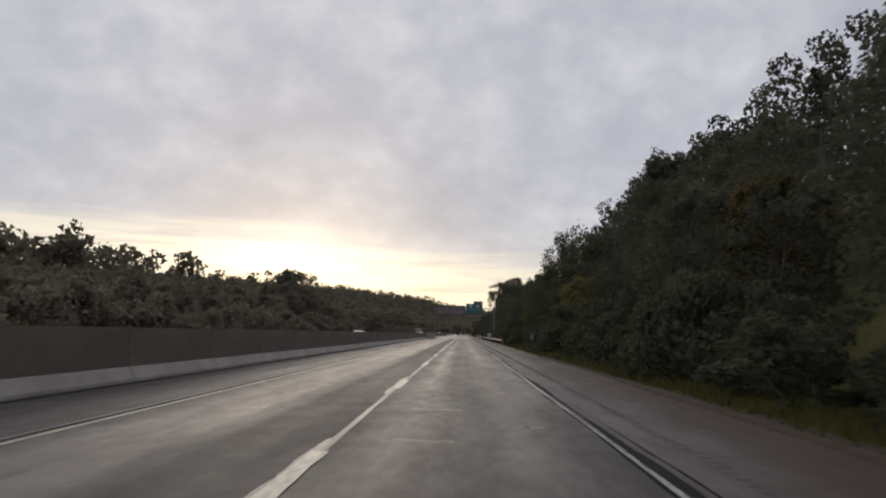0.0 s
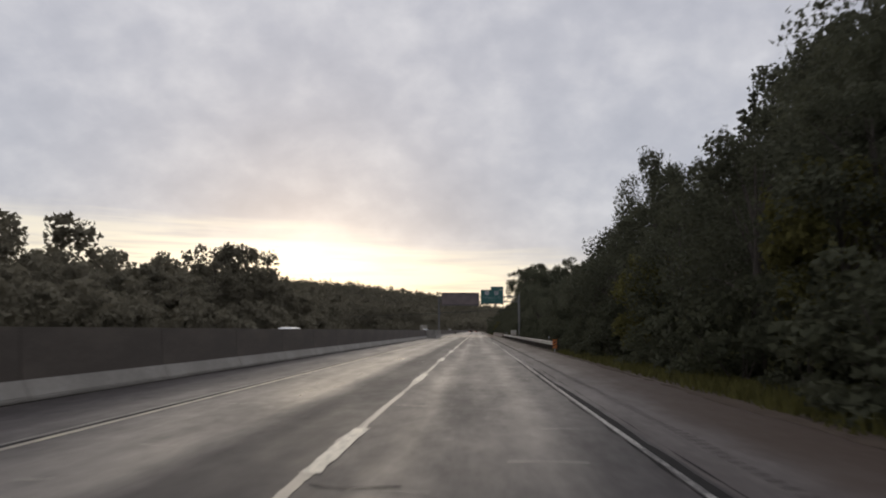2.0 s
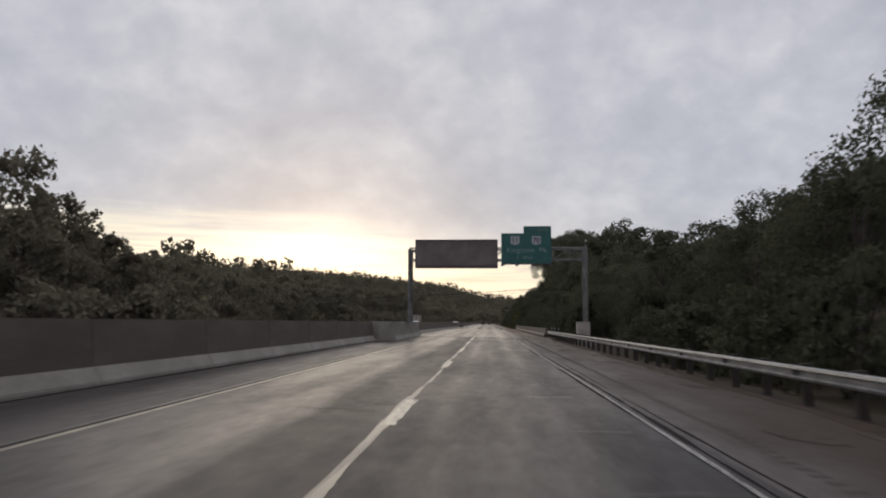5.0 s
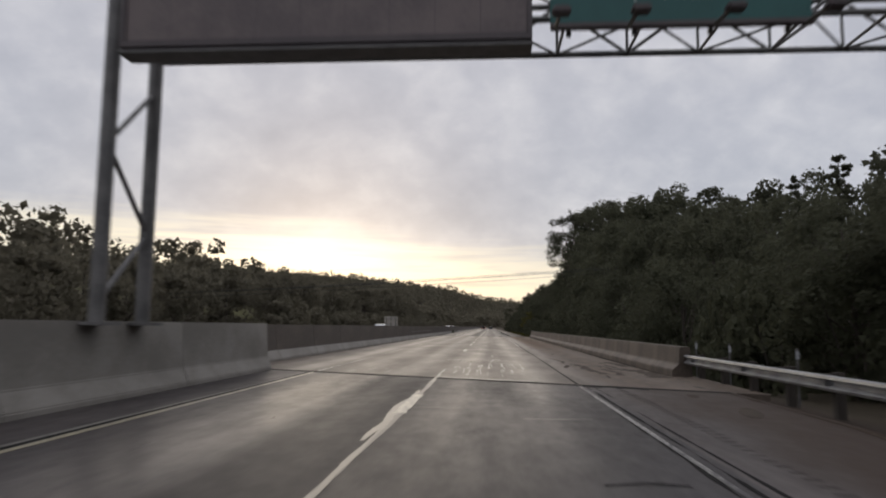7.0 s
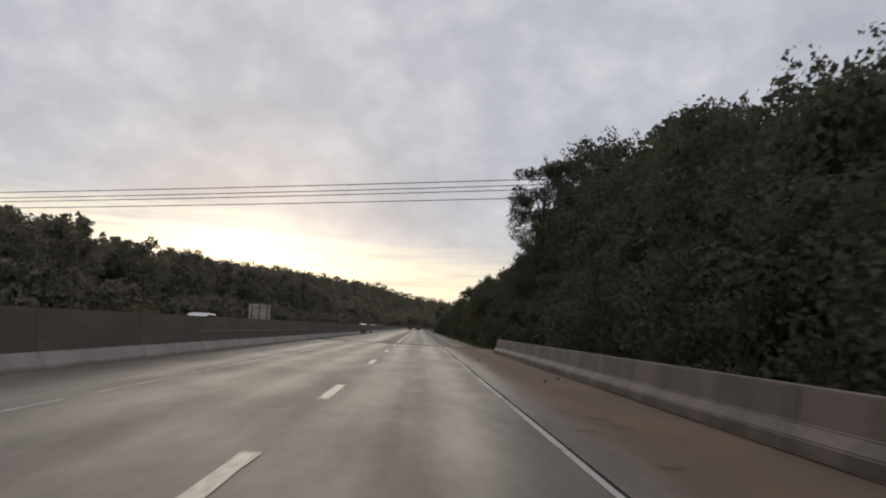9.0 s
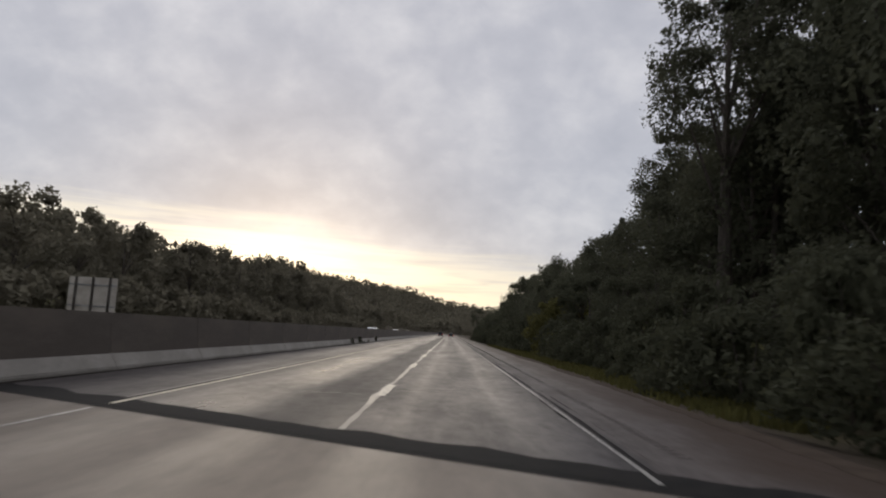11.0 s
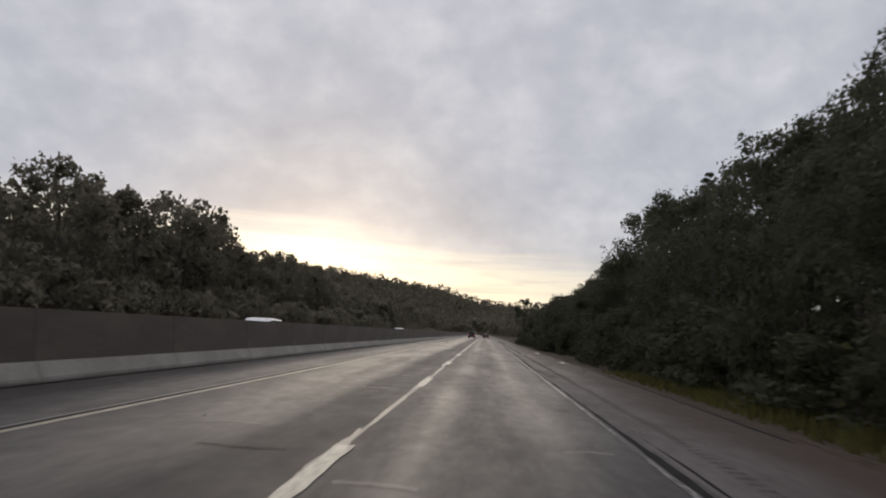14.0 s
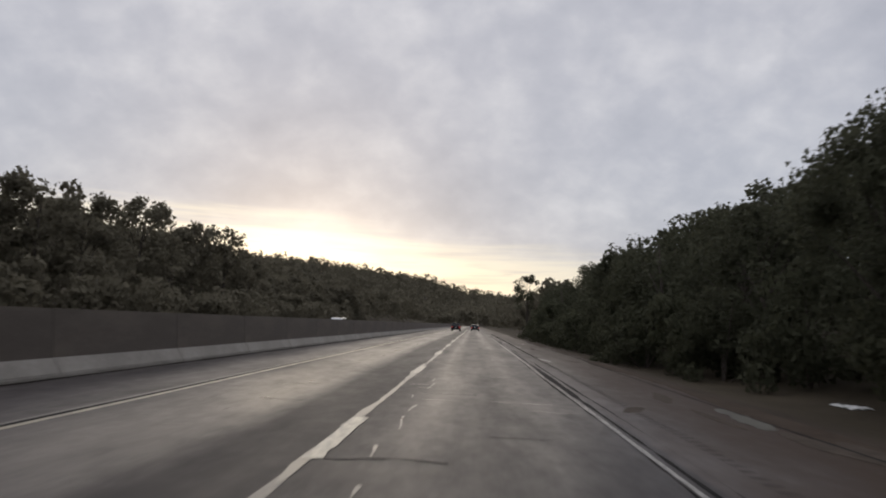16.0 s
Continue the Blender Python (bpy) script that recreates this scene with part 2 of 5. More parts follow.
def grass_ground(k, pos, geo):
    coarse, fine = k.noise(pos, 0.35, 4.0, 0.6), k.noise(pos, 9.0, 4.0, 0.7)
    f = k.math("ADD", k.math("MULTIPLY", coarse, 0.6), k.math("MULTIPLY", fine, 0.4))
    c = k.ramp(f, (0.3, (0.036, 0.033, 0.014)), (0.5, (0.070, 0.068, 0.023)), (0.68, (0.105, 0.095, 0.034)))
    # stretches of bare wet earth beside the guardrail, the bridge and the last stretch
    y = k.math("ADD", k.add("ShaderNodeSeparateXYZ", (0, pos)).outputs[1], k.math("MULTIPLY", k.math("SUBTRACT", coarse, 0.5), 14.0))
    bare = k.math("ADD", k.math("MULTIPLY", k.step(y, 88.0, 104.0), k.math("SUBTRACT", 1.0, k.step(y, 268.0, 290.0))), k.step(y, 358.0, 372.0))
    rim = k.math("ADD", k.add("ShaderNodeSeparateXYZ", (0, pos)).outputs[0], k.math("MULTIPLY", k.math("SUBTRACT", fine, 0.5), 0.9))
    c = k.mix(k.math("MULTIPLY", k.step(rim, 4.6, 5.2), k.math("SUBTRACT", 1.0, k.step(rim, 6.0, 7.2))), c, (0.048, 0.035, 0.025, 1))
    soil = k.ramp(f, (0.3, (0.028, 0.021, 0.015)), (0.5, (0.047, 0.035, 0.026)), (0.68, (0.066, 0.050, 0.037)))
    c = k.mix(k.math("MULTIPLY", bare, 0.85), c, soil)
    return {"Base Color": c, "bump": (fine, 0.6, 0.06)}


def foliage(name, dark, mid, light, gloss=0.75, soft=0.35):
    """Leaves: each spray has a tone of its own, lets some light through, and is lit as part of a soft leafy mass."""

    def build(k, pos, geo):
        rnd = geo.outputs["Random Per Island"]
        one = k.add("ShaderNodeObjectInfo").outputs["Random"]
        f = k.math("ADD", k.math("MULTIPLY", rnd, 0.42), k.math("MULTIPLY", one, 0.48))
        patch = k.noise(pos, 0.8, 3.0, 0.6)
        f = k.math("ADD", f, k.math("MULTIPLY", k.math("SUBTRACT", patch, 0.45), 0.5))
        up = k.add("ShaderNodeMix", data_type="VECTOR")
        for socket, v in ((0, soft), (4, geo.outputs["Normal"]), (5, (0.0, 0.0, 1.0))):
            k.put(up, socket, v)
        lean = k.add("ShaderNodeVectorMath", (0, up.outputs[1]))
        lean.operation = "NORMALIZE"
        return {"Base Color": k.ramp(f, (0.1, dark), (0.5, mid), (0.95, light)), "Normal": lean.outputs[0]}

    m = shader(name, build, gloss, 0.0, 0.06)
    t = m.node_tree
    b = next(n for n in t.nodes if n.type == "BSDF_PRINCIPLED")
    out = next(n for n in t.nodes if n.type == "OUTPUT_MATERIAL")
    tr, mx = t.nodes.new("ShaderNodeBsdfTranslucent"), t.nodes.new("ShaderNodeMixShader")
    t.links.new(b.inputs["Base Color"].links[0].from_socket, tr.inputs[0])
    mx.inputs[0].default_value = 0.48
    t.links.new(b.outputs[0], mx.inputs[1])
    t.links.new(tr.outputs[0], mx.inputs[2])
    t.links.new(mx.outputs[0], out.inputs[0])
    return m


M = {
    "asphalt": shader("wet_asphalt", wet_asphalt, 0.4, 0.0, 0.07),
    "deck": shader("wet_bridge_deck", wet_deck, 0.4, 0.0, 0.135),
    "worn_line": shader("worn_line_paint", worn_line, 0.45, 0.0, 0.3),
    "ground": shader("grass_ground", grass_ground, 0.95, 0.0, 0.2),
    "white_paint": worn("white_road_paint", (0.40, 0.38, 0.30), (0.18, 0.17, 0.143), 4.0, 0.35, 0, 0.2, 0.004, (2, 0.5, 1)),
    "yellow_paint": worn("yellow_road_paint", (0.36, 0.32, 0.21), (0.17, 0.15, 0.11), 2.2, 0.35, 0, 0.2, 0.004, (2, 0.5, 1)),
    "seam": worn("damp_open_seam", (0.05, 0.047, 0.043), (0.19, 0.18, 0.155), 1.3, 0.38, 0, 0.1, 0.004, (2, 0.25, 1), 0.3),
    "water": worn("standing_water", (0.085, 0.080, 0.066), (0.15, 0.142, 0.118), 2.5, 0.31, 0, 0.12, 0.004, (1, 0.5, 1), 0.32),
    "damp": worn("pale_wet_concrete", (0.14, 0.122, 0.098), (0.195, 0.174, 0.142), 5.0, 0.42, 0, 0.2, 0.004, (1, 0.5, 1), 0.2),
    "mud": worn("dark_wet_mud", (0.048, 0.038, 0.030), (0.082, 0.066, 0.053), 3.0, 0.8, 0, 0.3, 0.006, spec=0.08),
    "silt": worn("washed_brown_earth", (0.046, 0.034, 0.026), (0.068, 0.052, 0.040), 2.2, 0.85, 0, 0.4, 0.008, spec=0.06),
    "groove": worn("milled_groove", (0.040, 0.034, 0.031), (0.070, 0.060, 0.056), 3.0, 0.75, 0, 0.3, 0.004, spec=0.1),
    "edge_paint": shader("worn_edge_paint", edge_paint, 0.45, 0.0, 0.3),
    "gutter": worn("silted_gutter", (0.014, 0.012, 0.011), (0.030, 0.026, 0.022), 2.0, 0.85, 0, 0.4, 0.006, (1, 0.4, 1), 0.05),
    "tar": worn("tar_seal", (0.010, 0.010, 0.010), (0.022, 0.021, 0.020), 3.0, 0.78, 0, 0.3, 0.004, spec=0.06),
    "barrier": worn("weathered_barrier_concrete", (0.078, 0.064, 0.053), (0.122, 0.101, 0.083), 1.1, 0.8, 0, 0.3, 0.01, (1, 0.3, 0.9)),
    "concrete": worn("pale_concrete", (0.195, 0.18, 0.158), (0.30, 0.28, 0.25), 0.9, 0.75, 0, 0.3, 0.01, (1, 0.5, 0.6)),
    "parapet": worn("stained_parapet_concrete", (0.062, 0.046, 0.034), (0.135, 0.105, 0.082), 0.9, 0.7, 0, 0.35, 0.012, (1, 1, 0.3)),
    "galvanised": worn("galvanised_steel", (0.22, 0.22, 0.22), (0.36, 0.36, 0.355), 2.5, 0.45, 0.7, 0.1, 0.003),
    "grey_steel": worn("weathered_grey_steel", (0.13, 0.127, 0.124), (0.21, 0.203, 0.196), 2.0, 0.55, 0.4, 0.1, 0.004),
    "wood_post": worn("wooden_post", (0.032, 0.026, 0.022), (0.062, 0.052, 0.042), 5.0, 0.85, 0, 0.4, 0.01, (3, 3, 0.4)),
    "sign_green": worn("green_sign_sheeting", (0.020, 0.100, 0.094), (0.028, 0.122, 0.114), 1.2, 0.5, 0, 0.03, 0.002),
    "lettering": worn("worn_sign_lettering", (0.17, 0.25, 0.245), (0.28, 0.345, 0.335), 6.0, 0.55, 0, 0.03, 0.002),
    "faded": worn("faded_sign_lettering", (0.060, 0.125, 0.120), (0.10, 0.16, 0.155), 6.0, 0.55, 0, 0.03, 0.002),
    "sign_white": worn("white_sign_sheeting", (0.36, 0.37, 0.385), (0.44, 0.45, 0.46), 2.0, 0.5, 0, 0.03, 0.002),
    "sign_black": worn("black_sign_sheeting", (0.02, 0.02, 0.022), (0.035, 0.035, 0.036), 2.0, 0.5, 0, 0.03, 0.002),
    "orange": worn("orange_sheeting", (0.75, 0.22, 0.03), (0.62, 0.18, 0.03), 2.0, 0.5, 0, 0.03, 0.002),
    "board": worn("dark_board_housing", (0.080, 0.066, 0.068), (0.108, 0.090, 0.090), 1.4, 0.5, 0.2, 0.08, 0.004),
    "screen": worn("unlit_display_face", (0.118, 0.092, 0.092), (0.180, 0.142, 0.135), 0.8, 0.42, 0.0, 0.05, 0.003),
    "cabinet": worn("aluminium_cabinet", (0.36, 0.325, 0.28), (0.50, 0.465, 0.41), 1.4, 0.5, 0.3, 0.1, 0.004),
    "bark": worn("tree_bark", (0.055, 0.045, 0.036), (0.11, 0.092, 0.075), 4.0, 0.9, 0, 0.8, 0.03, (2, 2, 0.3)),
    "cable": worn("black_cable", (0.015, 0.015, 0.016), (0.03, 0.03, 0.03), 4.0, 0.6),
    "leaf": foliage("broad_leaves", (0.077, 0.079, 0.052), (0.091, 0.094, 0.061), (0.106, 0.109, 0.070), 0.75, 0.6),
    # haze over the left belt and far trees is painted into this paler colour
    "haze_leaf": foliage("haze_paled_leaves", (0.135, 0.122, 0.088), (0.172, 0.156, 0.113), (0.205, 0.188, 0.135), 0.75, 0.7),
    "needle": foliage("conifer_needles", (0.070, 0.073, 0.052), (0.090, 0.093, 0.064), (0.110, 0.114, 0.076)),
    "shrub": foliage("shrub_leaves", (0.069, 0.071, 0.045), (0.081, 0.084, 0.053), (0.094, 0.097, 0.060), 0.75, 0.6),
    "autumn": foliage("yellowing_leaves", (0.090, 0.085, 0.031), (0.140, 0.130, 0.045), (0.190, 0.175, 0.061), 0.75, 0.5),
    "rust": foliage("browning_leaves", (0.085, 0.066, 0.030), (0.125, 0.092, 0.040), (0.165, 0.118, 0.050)),
    "grass": foliage("verge_grass", (0.058, 0.056, 0.018), (0.090, 0.086, 0.028), (0.125, 0.115, 0.040), 0.8, 0.7),
    "car_dark": worn("dark_car_paint", (0.018, 0.018, 0.02), (0.026, 0.026, 0.028), 3.0, 0.25, 0.3, 0.0, 0.001),
    "car_silver": worn("silver_car_paint", (0.42, 0.43, 0.44), (0.48, 0.49, 0.5), 3.0, 0.3, 0.6, 0.0, 0.001),
    "car_white": worn("white_car_paint", (0.68, 0.68, 0.67), (0.75, 0.75, 0.74), 3.0, 0.3, 0.0, 0.0, 0.001),
    "car_glass": worn("tinted_car_glass", (0.012, 0.013, 0.014), (0.016, 0.017, 0.018), 3.0, 0.1, 0.0, 0.0, 0.001),
    "rubber": worn("tyre_rubber", (0.015, 0.015, 0.015), (0.028, 0.027, 0.026), 8.0, 0.8, 0, 0.3, 0.005),
    "litter": worn("white_plastic_litter", (0.62, 0.62, 0.60), (0.75, 0.75, 0.73), 6.0, 0.5, 0, 0.3, 0.01),
}
lamp_red = shader("tail_lamp", lambda k, p, g: {"Base Color": (0.5, 0.01, 0.01, 1), "Emission Color": (1.0, 0.03, 0.02, 1), "Emission Strength": 0.3}, 0.3)
M["tail_lamp"] = lamp_red

# ---- building helpers ----


def part(name, bm, material, parent, label=""):
    """Link a bmesh as one mesh object under a thing or a part (or on its own)."""
    me = bpy.data.meshes.new(name)
    bm.to_mesh(me)
    bm.free()
    return mesh_part(name, me, material, parent, label)


def mesh_part(name, me, material, parent, label=""):
    if material is not None and not me.materials:
        me.materials.append(material)
    ob = new(name, me)
    ob.parent = parent
    if label:
        ob["label"] = label
    return ob


def thing(name, label, category, at=(0, 0, 0), group="", turn=0.0):
    ob = new(name)
    ob.empty_display_size = 0.3
    ob.matrix_basis = pose(*at, 0, 0, turn)
    return tagged(ob, label, category, group)


def box(bm, lo, hi, bevel=0.0):
    lo, hi = Vector(lo), Vector(hi)
    got = bmesh.ops.create_cube(bm, size=1.0, matrix=Matrix.LocRotScale((lo + hi) / 2, None, hi - lo))
    if bevel > 0:
        edges = {e for v in got["verts"] for e in v.link_edges}
        bmesh.ops.bevel(bm, geom=list(edges), offset=bevel, segments=2, affect="EDGES", clamp_overlap=True)
    return bm


def boxes(*pairs, bevel=0.0):
    bm = bmesh.new()
    for lo, hi in pairs:
        box(bm, lo, hi, bevel)
    return bm


def tube(bm, a, b, r, r2=None, n=10):
    """A round bar from a to b."""
    a, b = Vector(a), Vector(b)
    d = b - a
    m = Matrix.Translation((a + b) / 2) @ d.to_track_quat("Z", "Y").to_matrix().to_4x4()
    bmesh.ops.create_cone(bm, cap_ends=True, segments=n, radius1=r, radius2=r if r2 is None else r2, depth=d.length, matrix=m)
    return bm


def bar(a, b, r, r2=None, n=10):
    return tube(bmesh.new(), a, b, r, r2, n)


def extrude(profile, y0, y1, closed=True):
    """A solid with the (x, z) outline drawn out along y."""
    bm = bmesh.new()
    rows = [[bm.verts.new((x, y, z)) for x, z in profile] for y in (y0, y1)]
    n = len(profile)
    for i in range(n if closed else n - 1):
        j = (i + 1) % n
        bm.faces.new((rows[0][i], rows[0][j], rows[1][j], rows[1][i]))
    if closed:
        bm.faces.new(rows[0][::-1])
        bm.faces.new(rows[1])
    bmesh.ops.recalc_face_normals(bm, faces=bm.faces)
    return bm


def raw_mesh(name, verts, faces):
    """A mesh from numpy arrays of vertices and quads."""
    me = bpy.data.meshes.new(name)
    me.vertices.add(len(verts))
    me.vertices.foreach_set("co", np.asarray(verts, dtype=np.float32).ravel())
    k = faces.shape[1]
    me.loops.add(faces.size)
    me.loops.foreach_set("vertex_index", faces.astype(np.int32).ravel())
    me.polygons.add(len(faces))
    me.polygons.foreach_set("loop_start", np.arange(0, faces.size, k, dtype=np.int32))
    me.polygons.foreach_set("loop_total", np.full(len(faces), k, dtype=np.int32))
    me.update(calc_edges=True)
    return me


def words(text, size, material, parent, name, at, label="", bold=0.012, apart=1.0):
    """Raised lettering, centred at the given place, facing the traffic (towards -y)."""
    cu = bpy.data.curves.new(name, "FONT")
    cu.body, cu.size, cu.align_x, cu.align_y, cu.extrude, cu.offset = text, size, "CENTER", "CENTER", 0.004, size * bold
    cu.space_character = apart
    tmp = bpy.data.objects.new(name, cu)
    scene.collection.objects.link(tmp)
    me = bpy.data.meshes.new_from_object(tmp.evaluated_get(bpy.context.evaluated_depsgraph_get()))
    bpy.data.objects.remove(tmp)
    ob = mesh_part(name, me, material, parent, label)
    ob.matrix_basis = pose(*at, 90, 0, 0)
    return ob


# ---- the plan ----
DASH, RIGHT, LEFT = -1.55, 2.09, -5.43      # lane line, right and left edge lines
EDGE, MEDIAN = 5.25, -8.65                  # paved edge, foot of the median barrier
JOINT_A, JOINT_B = 182.7, 266.5             # ends of the bridge on the line x = 0
SKEW = -0.5                                 # the joints cross the road at a slant


def smooth(x, lo, hi):
    t = np.clip((x - lo) / (hi - lo), 0.0, 1.0)
    return t * t * (3 - 2 * t)


def land(x, y):
    """Height of the ground: verge, wooded bank, the dip under the bridge, the far ridge."""
    x, y = np.asarray(x, float), np.asarray(y, float)
    slope = np.interp(y, [-60, 60, 118, 140, 180, 260, 275, 300, 345, 372, 390, 480, 600],
                      [0.55, 0.60, 0.55, 0.28, 0.12, 0.10, 0.28, 0.30, 0.42, 0.40, 0.22, 0.12, 0.06])
    right = slope * np.clip(x - 9.5, 0, 36) * smooth(x, 7.0, 14.0)
    left = 0.16 * np.clip(-x - 26.0, 0, 60)
    z = -0.10 - 0.30 * smooth(np.maximum(x - EDGE, -x - 18.0), 0.0, 3.0) + right + left
    dip = smooth(y, 184, 200) * (1 - smooth(y, 252, 268)) * (1 - smooth(x, 28, 60)) * (1 - smooth(-x, 40, 80))
    z = z - 5.0 * dip
    # the ridge that closes the valley
    far, az = np.hypot(x, y - 200.0), np.degrees(np.arctan2(x, np.maximum(y - 200.0, 1e-3)))
    az = np.where(y < 200, np.sign(x) * 90, az)
    crest = np.interp(az, [-90, -40, -22, -12, -5, 0, 3, 8, 20, 90], [4.6, 4.8, 4.2, 3.7, 2.9, 2.2, 1.8, 1.5, 2.3, 3.3])
    z = z + (1350 * np.tan(np.radians(crest)) - 10.0) * smooth(far, 750, 1400)
    return z + 0.05 * np.sin(x * 0.9) * np.sin(y * 0.7) * (np.abs(x + 8) > 18)


def build_ground():
    xs = np.concatenate([[-3000, -2200, -1600, -1200], np.arange(-950, -120, 60.0), np.arange(-110, -24, 8.0), [-22.5, -18.4, -15, -8, 0, 5.0, 5.3, 5.8, 6.5, 7.2],
                         np.arange(8, 62, 2.5), np.arange(66, 130, 10.0), np.arange(160, 960, 60.0), [1200, 1600, 2200, 3000]])
    ys = np.concatenate([[-1500, -700, -300, -120], np.arange(-60, 520, 5.0), np.arange(530, 1000, 24.0), np.arange(1020, 1700, 50.0), [1900, 2300, 3000, 4200]])
    gx, gy = np.meshgrid(xs, ys)
    v = np.stack([gx, gy, land(gx, gy)], -1).reshape(-1, 3)
    nx, ny = len(xs), len(ys)
    i = (np.arange(ny - 1)[:, None] * nx + np.arange(nx - 1)[None, :]).ravel()
    me = raw_mesh("ground", v, np.stack([i, i + 1, i + nx + 1, i + nx], -1))
    me.polygons.foreach_set("use_smooth", np.ones(len(me.polygons), dtype=bool))
    tagged(mesh_part("ground", me, M["ground"], None), "damp rough grass and bare earth beside the highway", "ground", kind="structure")


build_ground()


def slab(name, x0, x1, y0, y1, top, depth, material, label, skew=(0.0, 0.0)):
    """A slab of paving; its two ends may run aslant."""
    bm = bmesh.new()
    low, high = [[bm.verts.new((x, y + k * x, z)) for x, y, k in ((x0, y0, skew[0]), (x1, y0, skew[0]), (x1, y1, skew[1]), (x0, y1, skew[1]))] for z in (top - depth, top)]
    bm.faces.new(low[::-1])
    bm.faces.new(high)
    for i in range(4):
        bm.faces.new((low[i], low[(i + 1) % 4], high[(i + 1) % 4], high[i]))
    return tagged(part(name, bm, material, None), label, name, kind="structure")


road = slab("road", MEDIAN - 0.2, EDGE, -120, JOINT_A, 0.0, 0.5, M["asphalt"], "wet dark asphalt carriageway shining with rain", (0.0, SKEW))
road_on = slab("road", MEDIAN - 0.2, EDGE, JOINT_B, 930, 0.0, 0.5, M["asphalt"], "wet dark asphalt carriageway beyond the bridge", (SKEW, 0.0))
deck = slab("bridge_deck", MEDIAN - 0.2, 5.9, JOINT_A + 0.05, JOINT_B - 0.05, 0.0, 1.1, M["deck"], "wet stained concrete bridge deck with a muddy shoulder", (SKEW, SKEW))
slab("road", -18.3, MEDIAN - 0.75, -120, 930, -0.02, 0.5, M["asphalt"], "wet asphalt carriageway of the oncoming traffic")


def expansion_joint(y):
    """Two steel lips and a rubber strip between them, crossing the road at a slant."""
    bm = bmesh.new()
    for lo, hi, top in ((-0.17, -0.05, 0.004), (-0.05, 0.05, 0.0015), (0.05, 0.17, 0.004)):
        box(bm, (MEDIAN, lo, -0.05), (5.2, hi, top))
    for v in bm.verts:
        v.co.y += y + SKEW * v.co.x
    part("expansion_joint", bm, M["tar"], deck, "dark rubber and steel joint across the lanes")


for y in (JOINT_A, JOINT_B):
    expansion_joint(y)
# the worn strip of dark sealing where the deck ends
bm = bmesh.new()
prev = None
for i in range(47):
    x = MEDIAN + 13.8 * i / 46
    y = JOINT_B + SKEW * x
    pair = [bm.verts.new((x, y + 0.17, 0.0038)), bm.verts.new((x, y + 0.95 + 0.35 * noise.noise((x * 1.3, 5.1, 0.0)), 0.0038))]
    if prev:
        bm.faces.new((prev[0], pair[0], pair[1], prev[1]))
    prev = pair
part("repair_strip", bm, M["tar"], road_on, "dark sealed strip along the bridge joint")
for k in range(3):
    x = (-7.6, -1.6, 4.2)[k]
    for y in (JOINT_A + 29, JOINT_A + 58):
        part("bridge_pier", bar((x, y, -6.0), (x, y, -1.05), 0.5, n=16), M["concrete"], deck)


def wavering(name, x, y0, y1, width, material, parent, z, drift, swell, seed, step=0.5, label="", full=1.0):
    """A poured seal or seam that drifts from side to side and swells and narrows along the road."""
    n = max(2, int((y1 - y0) / step) + 1)
    ys = np.linspace(y0, y1, n)
    mid, half = np.empty(n), np.empty(n)
    for i, y in enumerate(ys):
        mid[i] = x + drift * (noise.noise((y / 11.0, seed, 0.3)) * 1.5 + 0.35 * noise.noise((y / 1.7, seed, 4.1)))
        half[i] = width / 2 * max(0.04, full + swell * (noise.noise((y / 7.0, seed, 9.7)) * 1.8 + 0.8 * noise.noise((y / 0.9, seed, 2.2))))
    v = np.stack([np.stack([mid - half, ys, np.full(n, z)], -1), np.stack([mid + half, ys, np.full(n, z)], -1)], 1).reshape(-1, 3)
    i = np.arange(n - 1) * 2
    return mesh_part(name, raw_mesh(name, v, np.stack([i, i + 1, i + 3, i + 2], -1)), material, parent, label)


